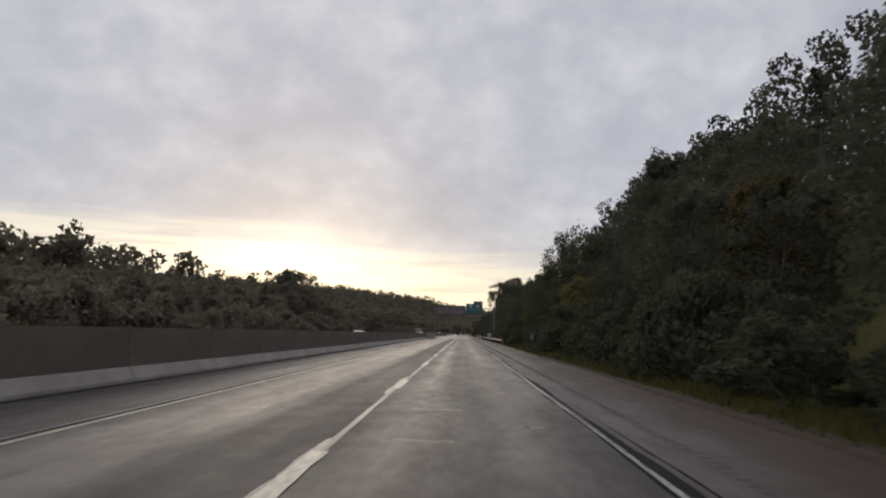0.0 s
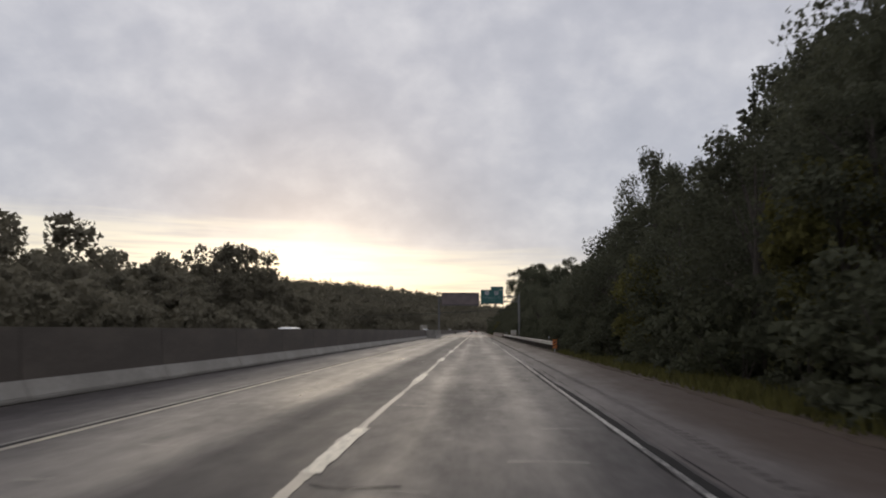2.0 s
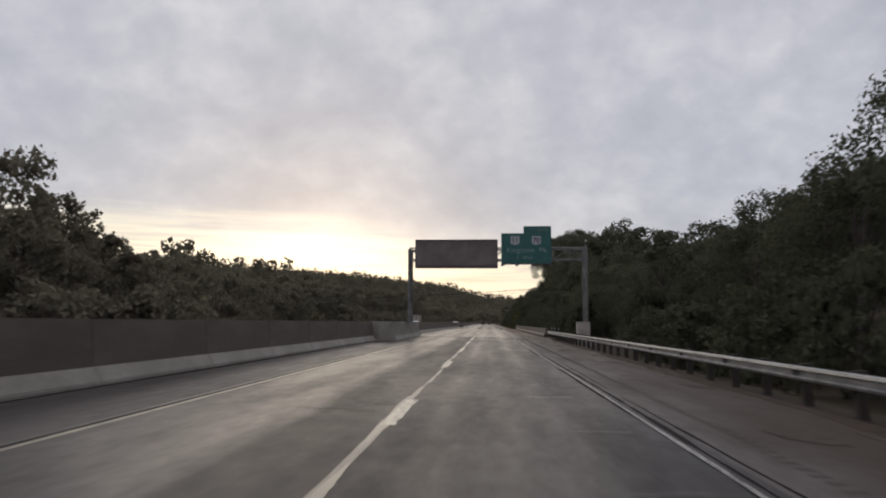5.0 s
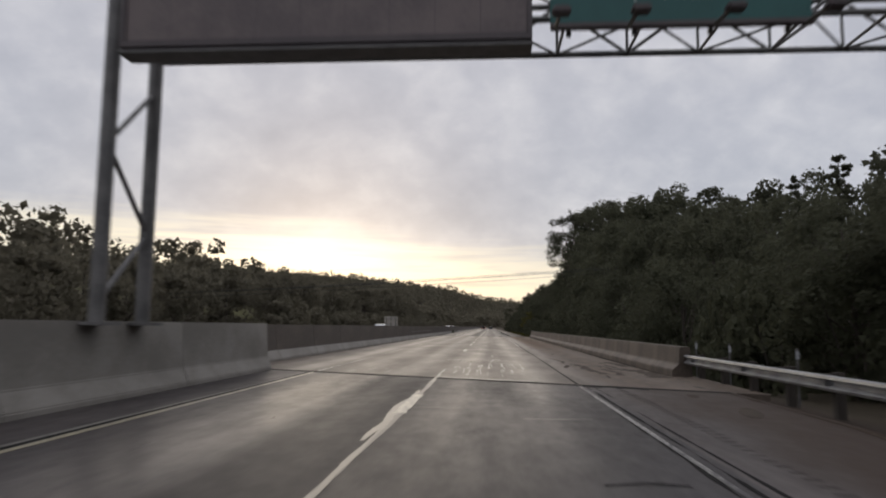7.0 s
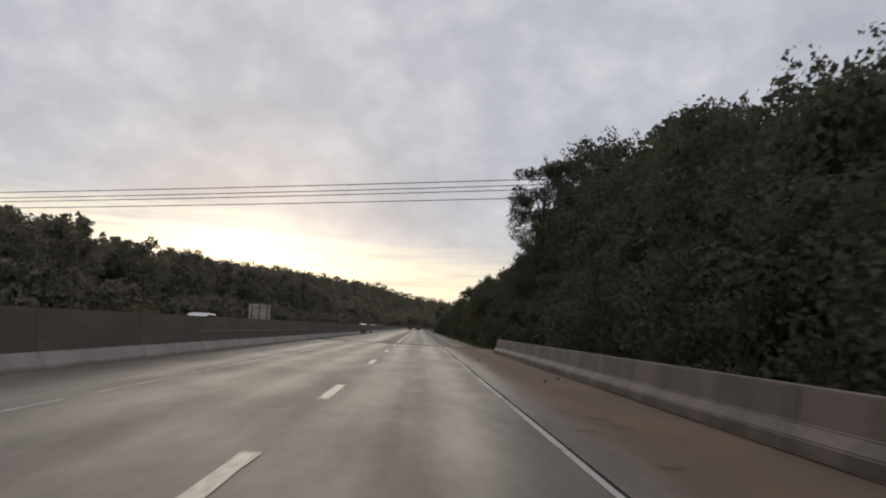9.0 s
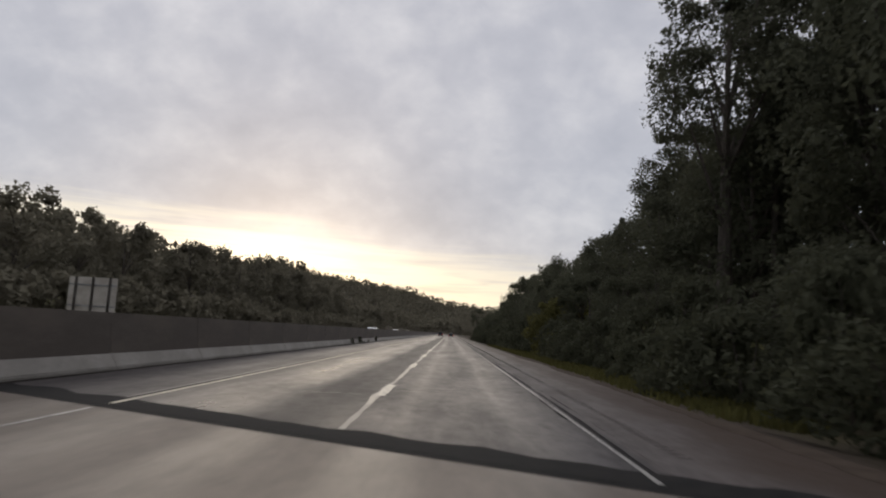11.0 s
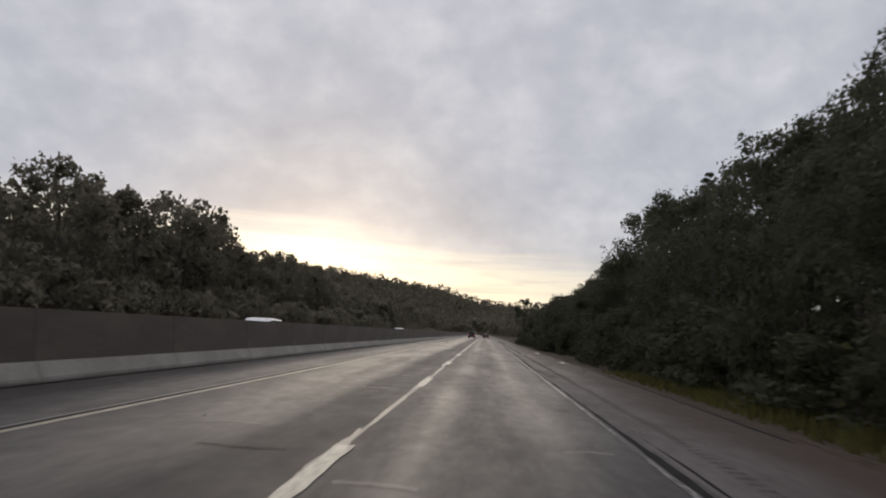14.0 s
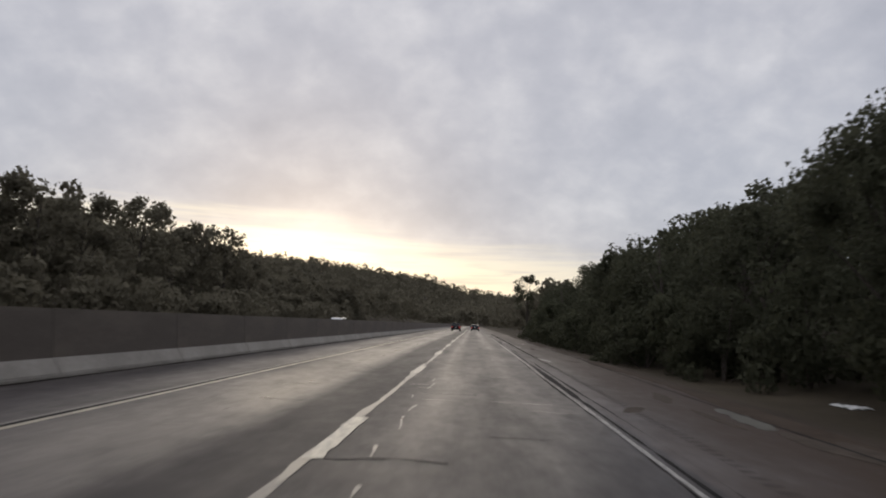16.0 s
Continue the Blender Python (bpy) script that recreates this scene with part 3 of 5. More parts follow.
for r, y0, y1 in ((road, -120, JOINT_A - 0.3), (deck, JOINT_A + 0.3, JOINT_B - 0.3), (road_on, JOINT_B + 0.3, 930)):
    def ends(x):
        return (y0 if r is road else y0 + SKEW * x), (y1 if r is road_on else y1 + SKEW * x)

    if r is deck:
        wavering("edge_line", LEFT, *ends(LEFT), 0.08, M["worn_line"], r, 0.005, 0.01, 0.25, 4.4)
        wavering("edge_line", RIGHT - 0.09, 214.0, ends(RIGHT)[1], 0.08, M["worn_line"], r, 0.005, 0.012, 0.3, 3.3)
        wavering("tar_seal", RIGHT - 0.01, *ends(RIGHT), 0.06, M["tar"], r, 0.004, 0.015, 0.35, 9.1)
        continue
    wavering("edge_line", LEFT, *ends(LEFT), 0.11, M["yellow_paint"], r, 0.0055, 0.01, 0.18, 4.4)
    wavering("tar_seal", LEFT - 0.13, *ends(LEFT), 0.10, M["tar"], r, 0.0042, 0.03, 0.5, 6.6)
    wavering("wet_seam", LEFT - 0.24, *ends(LEFT), 0.07, M["seam"], r, 0.0036, 0.03, 0.5, 6.9)
    wavering("edge_line", RIGHT - 0.02, *ends(RIGHT), 0.064, M["edge_paint"], r, 0.0062, 0.014, 0.28, 3.3, 0.3)
    # black seals poured along the joint between lane and shoulder
    wavering("tar_seal", RIGHT + 0.10, *ends(RIGHT), 0.11, M["tar"], r, 0.0042, 0.04, 0.8, 5.5, 0.3, "", 0.6)
    wavering("tar_seal", RIGHT + 0.30, *ends(RIGHT), 0.05, M["tar"], r, 0.0044, 0.05, 0.9, 15.5, 0.3, "", 0.4)
    wavering("tar_seal", RIGHT - 0.10, *ends(RIGHT), 0.055, M["tar"], r, 0.0046, 0.05, 1.3, 7.7, 0.3, "", 0.3)
    wavering("wet_seam", DASH - 0.02, ends(DASH)[0], min(ends(DASH)[1], 620), 0.085, M["seam"], r, 0.0035, 0.05, 0.6, 1.2, 0.25)
    wavering("silt", EDGE - 0.16, max(ends(EDGE)[0], -20), min(ends(EDGE)[1], 470), 0.42, M["silt"], r, 0.004, 0.10, 0.7, 8.8, 0.15, "brown earth washed onto the shoulder's edge")
    # dark silted gutter where the barrier's foot meets the paving
    wavering("gutter_seam", MEDIAN + 0.19, *ends(MEDIAN), 0.17, M["gutter"], r, 0.0048, 0.03, 0.35, 2.5)

# lane dashes: 3.05 m long every 12.19 m
dash_mesh = None
for k in range(-20, 40):
    if k == -4:
        continue
    y = 236.7 + 12.19 * k + (3.7 if k in (-3, -2) else 0.0)
    host = road if y < JOINT_A - 3 else deck if y < JOINT_B - 3 else road_on
    if dash_mesh is None:
        rng = random.Random(2)
        bm = bmesh.new()
        prev = None
        for i in range(9):
            w = 0.10 + rng.uniform(-0.014, 0.014)
            pair = [bm.verts.new((-w, 3.05 * i / 8, 0)), bm.verts.new((w + rng.uniform(-0.01, 0.01), 3.05 * i / 8, 0))]
            if prev:
                bm.faces.new((prev[0], prev[1], pair[1], pair[0]))
            prev = pair
        dash_mesh = bpy.data.meshes.new("lane_dash")
        bm.to_mesh(dash_mesh)
        bm.free()
        dash_mesh.materials.append(M["white_paint"])
    mesh_part("lane_dash", dash_mesh, None, host).location = (DASH, y, 0.0095)


def puddle(host, x, y, wide, long_, seed, n=18, z=0.0055, kind="water", tilt=0.0, name="puddle", label="thin sheet of rain water"):
    """A thin sheet of standing water with a frayed outline, drawn out along the road."""
    z += 0.00002 * (seed % 61)
    n = max(n, min(90, int(long_ / 0.07)))
    bm = bmesh.new()
    prev = None
    for i in range(n):
        f = i / (n - 1)
        row_y = y + (f - 0.5) * long_
        body = math.sin(math.pi * (0.02 + 0.96 * f)) ** 0.4
        fray = [0.75 + 0.7 * noise.noise((row_y * 0.8, seed * 1.37, q)) + 0.28 * noise.noise((row_y * 5.5, seed * 2.11, q)) for q in (0.0, 7.0)]
        drift = x + tilt * (f - 0.5) + 0.25 * wide * noise.noise((row_y * 0.5, seed, 3.0))
        pair = [bm.verts.new((drift + g * wide / 2 * max(0.05, body * max(0.08, q)), row_y, z)) for g, q in ((-1, fray[0]), (1, fray[1]))]
        if prev:
            bm.faces.new((prev[0], prev[1], pair[1], pair[0]))
        prev = pair
    part(name, bm, M[kind], host, label)


# rain held along the lane line
lots = random.Random(12)
for k in range(-19, 26):
    y = 236.7 + 12.19 * k
    if not JOINT_A - 5 < y < JOINT_B:
        host = road if y < JOINT_A else road_on
        puddle(host, DASH - lots.uniform(0.02, 0.10), y + lots.uniform(0.4, 2.2), lots.uniform(0.18, 0.26), lots.uniform(4.5, 7.0), 100 + k, 80)
        puddle(host, DASH - lots.uniform(0.0, 0.03), y + lots.uniform(6.0, 9.0), lots.uniform(0.10, 0.15), lots.uniform(4.0, 6.0), 200 + k, 70)
def ribbon(host, pts, wide, seed, kind, name, label, z=0.0058):
    """A ragged strip through the points: a crack, a lip of water or a smear."""
    line = []
    for (xa, ya), (xb, yb) in zip(pts, pts[1:]):
        m = max(2, int(math.hypot(xb - xa, yb - ya) / 0.06))
        line += [(xa + (xb - xa) * i / m, ya + (yb - ya) * i / m) for i in range(m)]
    line.append(pts[-1])
    bm = bmesh.new()
    prev = None
    for i, (x, y) in enumerate(line):
        xb, yb = line[min(i + 1, len(line) - 1)]
        xa, ya = line[max(i - 1, 0)]
        d = math.hypot(xb - xa, yb - ya) or 1.0
        nx, ny = -(yb - ya) / d, (xb - xa) / d
        off = 0.5 * wide * noise.noise((i * 0.11, seed, 0.0))
        half = wide / 2 * max(0.12, 0.8 + 0.9 * noise.noise((i * 0.17, seed, 5.0)))
        pair = [bm.verts.new((x + nx * (off + g * half), y + ny * (off + g * half), z)) for g in (-1, 1)]
        if prev:
            bm.faces.new((prev[0], prev[1], pair[1], pair[0]))
        prev = pair
    part(name, bm, M[kind], host, label)


# short strips across the lanes: puddle glints painted pale, every fifth a tar crack
for k in range(170):
    y = lots.uniform(-4, 420)
    if not JOINT_A - 6 < y < JOINT_B + 6:
        x, w = lots.choice((-4.0, -3.4, -0.9, -0.6, 0.9, 1.2, -2.2)) + lots.uniform(-0.35, 0.35), lots.uniform(0.15, 0.55)
        ribbon(road if y < JOINT_A else road_on, [(x - w, y + lots.uniform(-0.1, 0.1)), (x, y + lots.uniform(-0.1, 0.1)), (x + w, y)], lots.uniform(0.02, 0.07), 2000 + k, "water" if k % 5 else "tar", "crack", "thin crack across the wet lane")
# the broken first bay of the deck: water along the joint, pale streaks of wet shine in the wheel tracks, a hooked crack
# and a ladder of small ones
ribbon(deck, [(-1.55, 183.85), (-0.4, 183.25), (0.5, 182.85), (1.3, 182.5)], 0.42, 1, "damp", "puddle", "rain water standing along the bridge joint")
ribbon(deck, [(-1.4, 183.72), (-0.2, 183.1), (1.0, 182.58)], 0.26, 2, "water", "puddle", "rain water standing along the bridge joint", 0.0075)
ribbon(deck, [(-3.9, 185.2), (-2.9, 184.75), (-2.2, 184.3)], 0.2, 3, "damp", "puddle", "rain water standing along the bridge joint")
# pale strips: shine of patchy rain water, put into their colour
for i in range(46):
    col = (-1.2, -0.78, -0.42, -0.08, 0.30, 0.62, 0.95)[i % 7]
    puddle(deck, col + lots.uniform(-0.07, 0.07), lots.uniform(184.6, 191.4), lots.uniform(0.05, 0.13), lots.uniform(0.5, 2.0), 300 + i, 20, 0.0055, ("damp", "water")[i % 2], 0.0, "scaling", "pale scaled patch of concrete")
for i in range(14):
    puddle(deck, lots.uniform(-4.6, -2.6), lots.uniform(184.8, 188.5), lots.uniform(0.05, 0.14), lots.uniform(0.4, 1.6), 400 + i, 20, 0.0055, "damp", 0.0, "scaling", "pale scaled patch of concrete")
CRACK = "bright wet crack in the deck"
ribbon(deck, [(-2.15, 193.2), (-1.9, 193.4), (-1.2, 192.9), (-0.5, 192.3), (-0.05, 192.0), (0.02, 193.0), (0.06, 194.1), (0.24, 194.3), (0.32, 193.7)], 0.075, 5, "water", "crack", CRACK)
ribbon(deck, [(-2.1, 193.5), (-1.6, 193.9), (-1.35, 194.6)], 0.09, 6, "water", "crack", CRACK)
ribbon(deck, [(-2.4, 193.1), (-1.2, 192.75), (-0.1, 191.8)], 0.06, 7, "tar", "crack", "dark crack across the deck", 0.0052)
for i, (x0, x1, y) in enumerate(((0.32, 0.95, 191.0), (0.36, 1.02, 190.3), (0.42, 1.05, 189.5), (0.5, 1.1, 188.6), (0.62, 1.12, 187.9))):
    ribbon(deck, [(x0, y + 0.1), (x1, y - 0.15)], 0.06, 20 + i, "water", "crack", CRACK)
for i, (x, ya, yb) in enumerate(((0.34, 191.0, 187.6), (0.72, 191.2, 188.2), (1.02, 190.8, 187.4), (-0.42, 188.6, 185.0), (-0.95, 187.8, 185.4))):
    ribbon(deck, [(x, ya), (x + 0.06, yb)], 0.05, 30 + i, "water", "crack", CRACK)
for x, y, wide, long_ in ((0.02, 197.6, 0.12, 2.4), (0.25, 199.2, 0.5, 0.12), (-0.8, 201.2, 0.8, 0.10), (0.9, 203.4, 0.7, 0.08), (-0.3, 243.0, 0.8, 0.12), (-0.1, 244.2, 0.5, 0.1), (-0.5, 248.5, 0.7, 0.12), (0.6, 252.0, 0.6, 0.1), (-0.6, 228.8, 0.7, 0.12), (0.2, 231.2, 0.5, 0.14), (-3.4, 240.0, 0.8, 0.1)):
    puddle(deck, x, y, wide, long_, int(1000 + 10 * (x + y)), 12, 0.0055, "damp")
# wet mud washed over the deck's shoulder
SILT = "dark wet mud washed over the shoulder"
ribbon(deck, [(3.1, 191.0), (3.28, 189.6), (3.2, 187.6), (3.42, 185.6)], 0.34, 51, "mud", "mud_smear", SILT, 0.005)
ribbon(deck, [(3.7, 188.2), (3.9, 186.6), (3.8, 185.2)], 0.2, 52, "mud", "mud_smear", SILT, 0.0052)
ribbon(deck, [(4.3, 188.6), (4.75, 187.2), (4.9, 185.6), (4.7, 184.4)], 0.75, 53, "mud", "mud_smear", SILT, 0.005)
ribbon(deck, [(4.5, 193.0), (4.9, 191.0), (4.8, 189.8)], 0.4, 54, "mud", "mud_smear", SILT, 0.0054)
ribbon(deck, [(2.6, 195.5), (2.9, 193.2), (2.75, 191.8)], 0.16, 55, "mud", "mud_smear", SILT, 0.005)
for i in range(12):
    puddle(deck, lots.uniform(2.5, 5.0), lots.uniform(183.5, 214.0), lots.uniform(0.08, 0.35), lots.uniform(0.3, 2.2), 600 + i, 14, 0.0048, "mud", lots.uniform(-0.3, 0.3), "mud_smear", SILT)
for i, (x, y) in enumerate(((2.95, 224.1), (3.25, 223.3), (3.42, 222.3), (2.7, 221.8), (3.6, 226.0), (3.0, 219.2))):
    ribbon(deck, [(x - 0.14, y + 0.05), (x + 0.02, y - 0.03), (x + 0.16, y + 0.02)], 0.10, 640 + i, "mud", "mud_smear", SILT, 0.0052)
ribbon(road, [(2.05, 181.5), (2.9, 181.05), (3.6, 180.7)], 0.5, 61, "tar", "repair_patch", "dark asphalt repair at the bridge joint", 0.0035)
# dark silt along the parapet's foot
wavering("gutter_seam", 5.13, 186.0, 256.5, 0.10, M["gutter"], deck, 0.0048, 0.03, 0.5, 14.5, 0.4)
# earth and water lying on the shoulder of the last stretch, and the long crack that runs along it
for i in range(24):
    puddle(road_on, lots.uniform(2.5, 5.0), lots.uniform(352, 440), lots.uniform(0.15, 0.6), lots.uniform(0.6, 3.0), 800 + i, 14, 0.0048, lots.choice(("mud", "mud", "water")), lots.uniform(-0.5, 0.5), "mud_smear", SILT)
for i in range(26):
    puddle(road, lots.uniform(3.3, 5.1), lots.uniform(100, 180), lots.uniform(0.15, 0.6), lots.uniform(0.6, 3.0), 850 + i, 14, 0.0048, "mud", lots.uniform(-0.5, 0.5), "mud_smear", SILT)
wavering("crack", 4.86, 340, 460, 0.055, M["tar"], road_on, 0.0058, 0.10, 0.5, 12.5, 0.3, "long dark crack along the shoulder")
# broken shine of water in the wheel track of the last stretch
for i in range(9):
    x, y = -0.95 + lots.uniform(-0.14, 0.14), 377.5 + 1.9 * i
    ribbon(road_on, [(x, y), (x + lots.uniform(-0.08, 0.08), y + lots.uniform(0.5, 1.6))], lots.uniform(0.03, 0.06), 900 + i, "water", "puddle", "thin sheet of rain water")


def cross_crack(host, x0, x1, y, seed, kind):
    """A thin ragged crack running across the lane."""
    rng = random.Random(seed)
    bm = bmesh.new()
    prev, wander = None, 0.0
    n = max(4, int((x1 - x0) / 0.12))
    for i in range(n):
        x = x0 + (x1 - x0) * i / (n - 1)
        wander += rng.gauss(0, 0.05)
        half = rng.uniform(0.012, 0.03)
        pair = [bm.verts.new((x, y + wander - half, 0.0052)), bm.verts.new((x, y + wander + half, 0.0052))]
        if prev:
            bm.faces.new((prev[0], pair[0], pair[1], prev[1]))
        prev = pair
    part("crack", bm, M[kind], host, "thin crack across the wet lane")


y = -8.0
while y < 440:
    if not JOINT_A - 4 < y < JOINT_B + 4:
        host = road if y < JOINT_A else road_on
        start = DASH + 0.12 if lots.random() < 0.7 else lots.uniform(-4.8, -3.0)
        cross_crack(host, start, start + lots.uniform(0.5, 1.4), y, int(y * 10) + 900, "seam" if lots.random() < 0.4 else "tar")
    y += lots.uniform(6.0, 14.0)


def rumble_strip():
    """Milled grooves along the shoulder, one short dark dent every 30 cm."""
    vs, fs = [], []
    for y0, y1 in ((-20, JOINT_A - 1), (JOINT_B + 1, 480)):
        y = y0
        while y < y1:
            n = len(vs)
            for dy, z in ((-0.03, 0.004), (-0.01, 0.0015), (0.01, 0.0015), (0.03, 0.004)):
                vs += [(2.82 + 0.02 * math.sin(y), y + dy, z), (3.00 + 0.03 * math.sin(1.7 * y), y + dy, z)]
            fs += [(n, n + 1, n + 3, n + 2), (n + 2, n + 3, n + 5, n + 4), (n + 4, n + 5, n + 7, n + 6)]
            y += 0.30
    tagged(mesh_part("rumble_strip", raw_mesh("rumble_strip", np.array(vs), np.array(fs)), M["groove"], None), "milled dark rumble strip along the paved shoulder", "rumble strip", kind="stuff")


rumble_strip()


# ---- median barrier ----


def barrier_run(name, label, y0, y1, length, outline, material, group="", toe=None):
    run = tagged(new(name), label, "barrier", group)
    meshes = []
    for prof, mat in ((outline, material),) + (((toe, M["concrete"]),) if toe else ()):
        bm = extrude(prof, 0.012, length - 0.012)
        bmesh.ops.bevel(bm, geom=[e for e in bm.edges if abs(e.verts[0].co.y - e.verts[1].co.y) > 1], offset=0.02, segments=2, affect="EDGES")
        me = bpy.data.meshes.new("barrier_segment")
        bm.to_mesh(me)
        bm.free()
        me.materials.append(mat)
        meshes.append(me)
    y = y0
    while y < y1 - 0.1:
        seg = mesh_part("barrier_segment", meshes[0], None, run)
        seg.location = (0, y, 0)
        if toe:
            mesh_part("barrier_foot", meshes[1], None, seg, "paler sloping foot of the barrier")
        y += length
    return run


m = MEDIAN
WALL = [(m - 0.10, 0.40), (m - 0.20, 1.44), (m - 0.46, 1.44), (m - 0.56, 0.40), (m - 0.56, -0.1), (m - 0.10, -0.1)]
# paler concrete on FOOT paints in the sky its upward slope reflects
FOOT = [(m + 0.10, -0.1), (m + 0.10, 0.08), (m - 0.095, 0.42), (m - 0.3, 0.42), (m - 0.3, -0.1)]
barrier_run("median_barrier", "tall dark weathered concrete median barrier with a pale foot", -120, 168, 6.0, WALL, M["barrier"], toe=FOOT)
med = barrier_run("median_barrier", "tall dark weathered concrete median barrier with a pale foot", 186, 786, 6.0, WALL, M["barrier"], toe=FOOT)
part("ledge", boxes(((m - 0.175, 240.0, 0.80), (m - 0.125, 267.0, 0.845)), bevel=0.008), M["concrete"], med, "narrow pale ledge along the barrier")
w = -7.0
PIER = [(w, -0.1), (w, 0.10), (w - 0.14, 0.42), (w - 0.20, 1.46), (m - 0.45, 1.46), (m - 0.55, -0.1)]
barrier_run("gantry_barrier", "pale smooth concrete barrier widened round the gantry legs", 168, 186, 6.0, PIER, M["concrete"])

# ---- bridge parapet ----
p = 5.30
PARAPET = [(p - 0.10, 0.0), (p - 0.10, 0.20), (p + 0.10, 0.36), (p + 0.14, 0.86), (p + 0.44, 0.86), (p + 0.52, -0.6), (p, -0.6)]
run = barrier_run("bridge_parapet", "brown-stained concrete bridge parapet with a sloping foot", 185.0, 256.9, 7.19, PARAPET, M["parapet"])

# ---- guardrail ----


def guardrail(y0, y1, x=5.62):
    rail = thing("guardrail", "galvanised steel guardrail on wooden posts", "guardrail", (x, 0, 0))
    wave = [(0.0, 0.62), (-0.02, 0.655), (-0.075, 0.635), (-0.085, 0.595), (-0.01, 0.545), (-0.01, 0.495), (-0.085, 0.445), (-0.075, 0.405), (-0.02, 0.385), (0.0, 0.42)]
    wave = [(a, b - 0.02) for a, b in wave]
    seg = 3.81
    bm = bmesh.new()
    outer = wave + [(a + 0.012, b) for a, b in wave[::-1]]
    rows = [[bm.verts.new((a - (0.004 if yy > 1 else 0), yy, b)) for a, b in outer] for yy in (-0.05, seg + 0.05)]
    n = len(outer)
    for i in range(n):
        bm.faces.new((rows[0][i], rows[0][(i + 1) % n], rows[1][(i + 1) % n], rows[1][i]))
    bm.faces.new(rows[0][::-1])
    bm.faces.new(rows[1])
    bmesh.ops.recalc_face_normals(bm, faces=bm.faces)
    beam = bpy.data.meshes.new("rail_panel")
    bm.to_mesh(beam)
    bm.free()
    beam.materials.append(M["galvanised"])
    posts, block = bpy.data.meshes.new("post"), bpy.data.meshes.new("spacer_block")
    for me, lo, hi in ((posts, (0.20, -0.08, -1.0), (0.36, 0.08, 0.66)), (block, (0.012, -0.07, 0.36), (0.20, 0.07, 0.64))):
        bm = boxes((lo, hi), bevel=0.01)
        bm.to_mesh(me)
        bm.free()
        me.materials.append(M["wood_post"])
    y = y0
    while y < y1 - 1:
        mesh_part("rail_panel", beam, None, rail).location = (0, y, 0)
        for dy in (0.3, 2.2):
            mesh_part("post", posts, None, rail).location = (0, y + dy, 0)
            mesh_part("spacer_block", block, None, rail).location = (0, y + dy, 0)
        y += seg
    # flattened terminal facing the traffic
    part("end_terminal", boxes(((-0.12, y0 - 0.30, 0.36), (0.10, y0 - 0.06, 0.64)), bevel=0.03), M["galvanised"], rail, "impact head of the guardrail")


guardrail(96.6, 186.0)


def hazard_marker():
    mk = thing("hazard_marker", "orange and black striped hazard marker at the guardrail end", "road sign", (5.66, 96.0, -0.35))
    part("marker_post", boxes(((-0.03, 0.03, 0.0), (0.03, 0.09, 0.95)), bevel=0.006), M["galvanised"], mk)
    part("marker_panel", boxes(((-0.16, 0.0, 0.51), (0.16, 0.02, 1.13)), bevel=0.006), M["orange"], mk)
    for i in range(4):
        z = 0.45 + 0.19 * i
        bm = bmesh.new()
        pts = [(-0.157, z - 0.05), (0.157, z + 0.13), (0.157, z + 0.23), (-0.157, z + 0.05)]
        pts = [(a, min(max(b, 0.515), 1.125)) for a, b in pts]
        top = [bm.verts.new((a, -0.004, b)) for a, b in pts]
        low = [bm.verts.new((a, 0.002, b)) for a, b in pts]
        bm.faces.new(top)
        for a in range(4):
            bm.faces.new((top[a], low[a], low[(a + 1) % 4], top[(a + 1) % 4]))
        bmesh.ops.recalc_face_normals(bm, faces=bm.faces)
        part("black_stripe", bm, M["sign_black"], mk)


hazard_marker()


def mile_marker():
    mk = thing("mile_marker", "small green mile sign with white figures on a steel post", "road sign", (5.85, 56.6, -0.35))
    part("post", boxes(((-0.02, 0.01, 0.0), (0.02, 0.045, 1.81)), bevel=0.005), M["wood_post"], mk)
    panel = part("sign_panel", boxes(((-0.14, -0.012, 1.28), (0.14, 0.0, 1.82)), bevel=0.004), M["sign_green"], mk)
    part("text_bar", boxes(((-0.09, -0.018, 1.71), (0.09, -0.012, 1.765))), M["lettering"], panel)
    words("2", 0.34, M["sign_white"], panel, "figure", (0, -0.016, 1.47))


mile_marker()


def delineator(x, y):
    d = thing("delineator_post", "slim grey delineator post with a white reflector behind the guardrail", "delineator", (x, y, float(land(x, y))), "delineators")
    h = 1.02 - float(land(x, y))
    part("post", boxes(((-0.022, -0.012, 0.0), (0.022, 0.012, h)), bevel=0.006), M["grey_steel"], d)
    part("reflector", boxes(((-0.035, -0.018, h - 0.22), (0.035, -0.012, h - 0.06)), bevel=0.003), M["sign_white"], d)


for x, y in ((6.02, 185.4), (6.03, 182.6), (6.05, 178.8), (6.05, 103.6), (5.7, 257.6)):
    delineator(x, y)


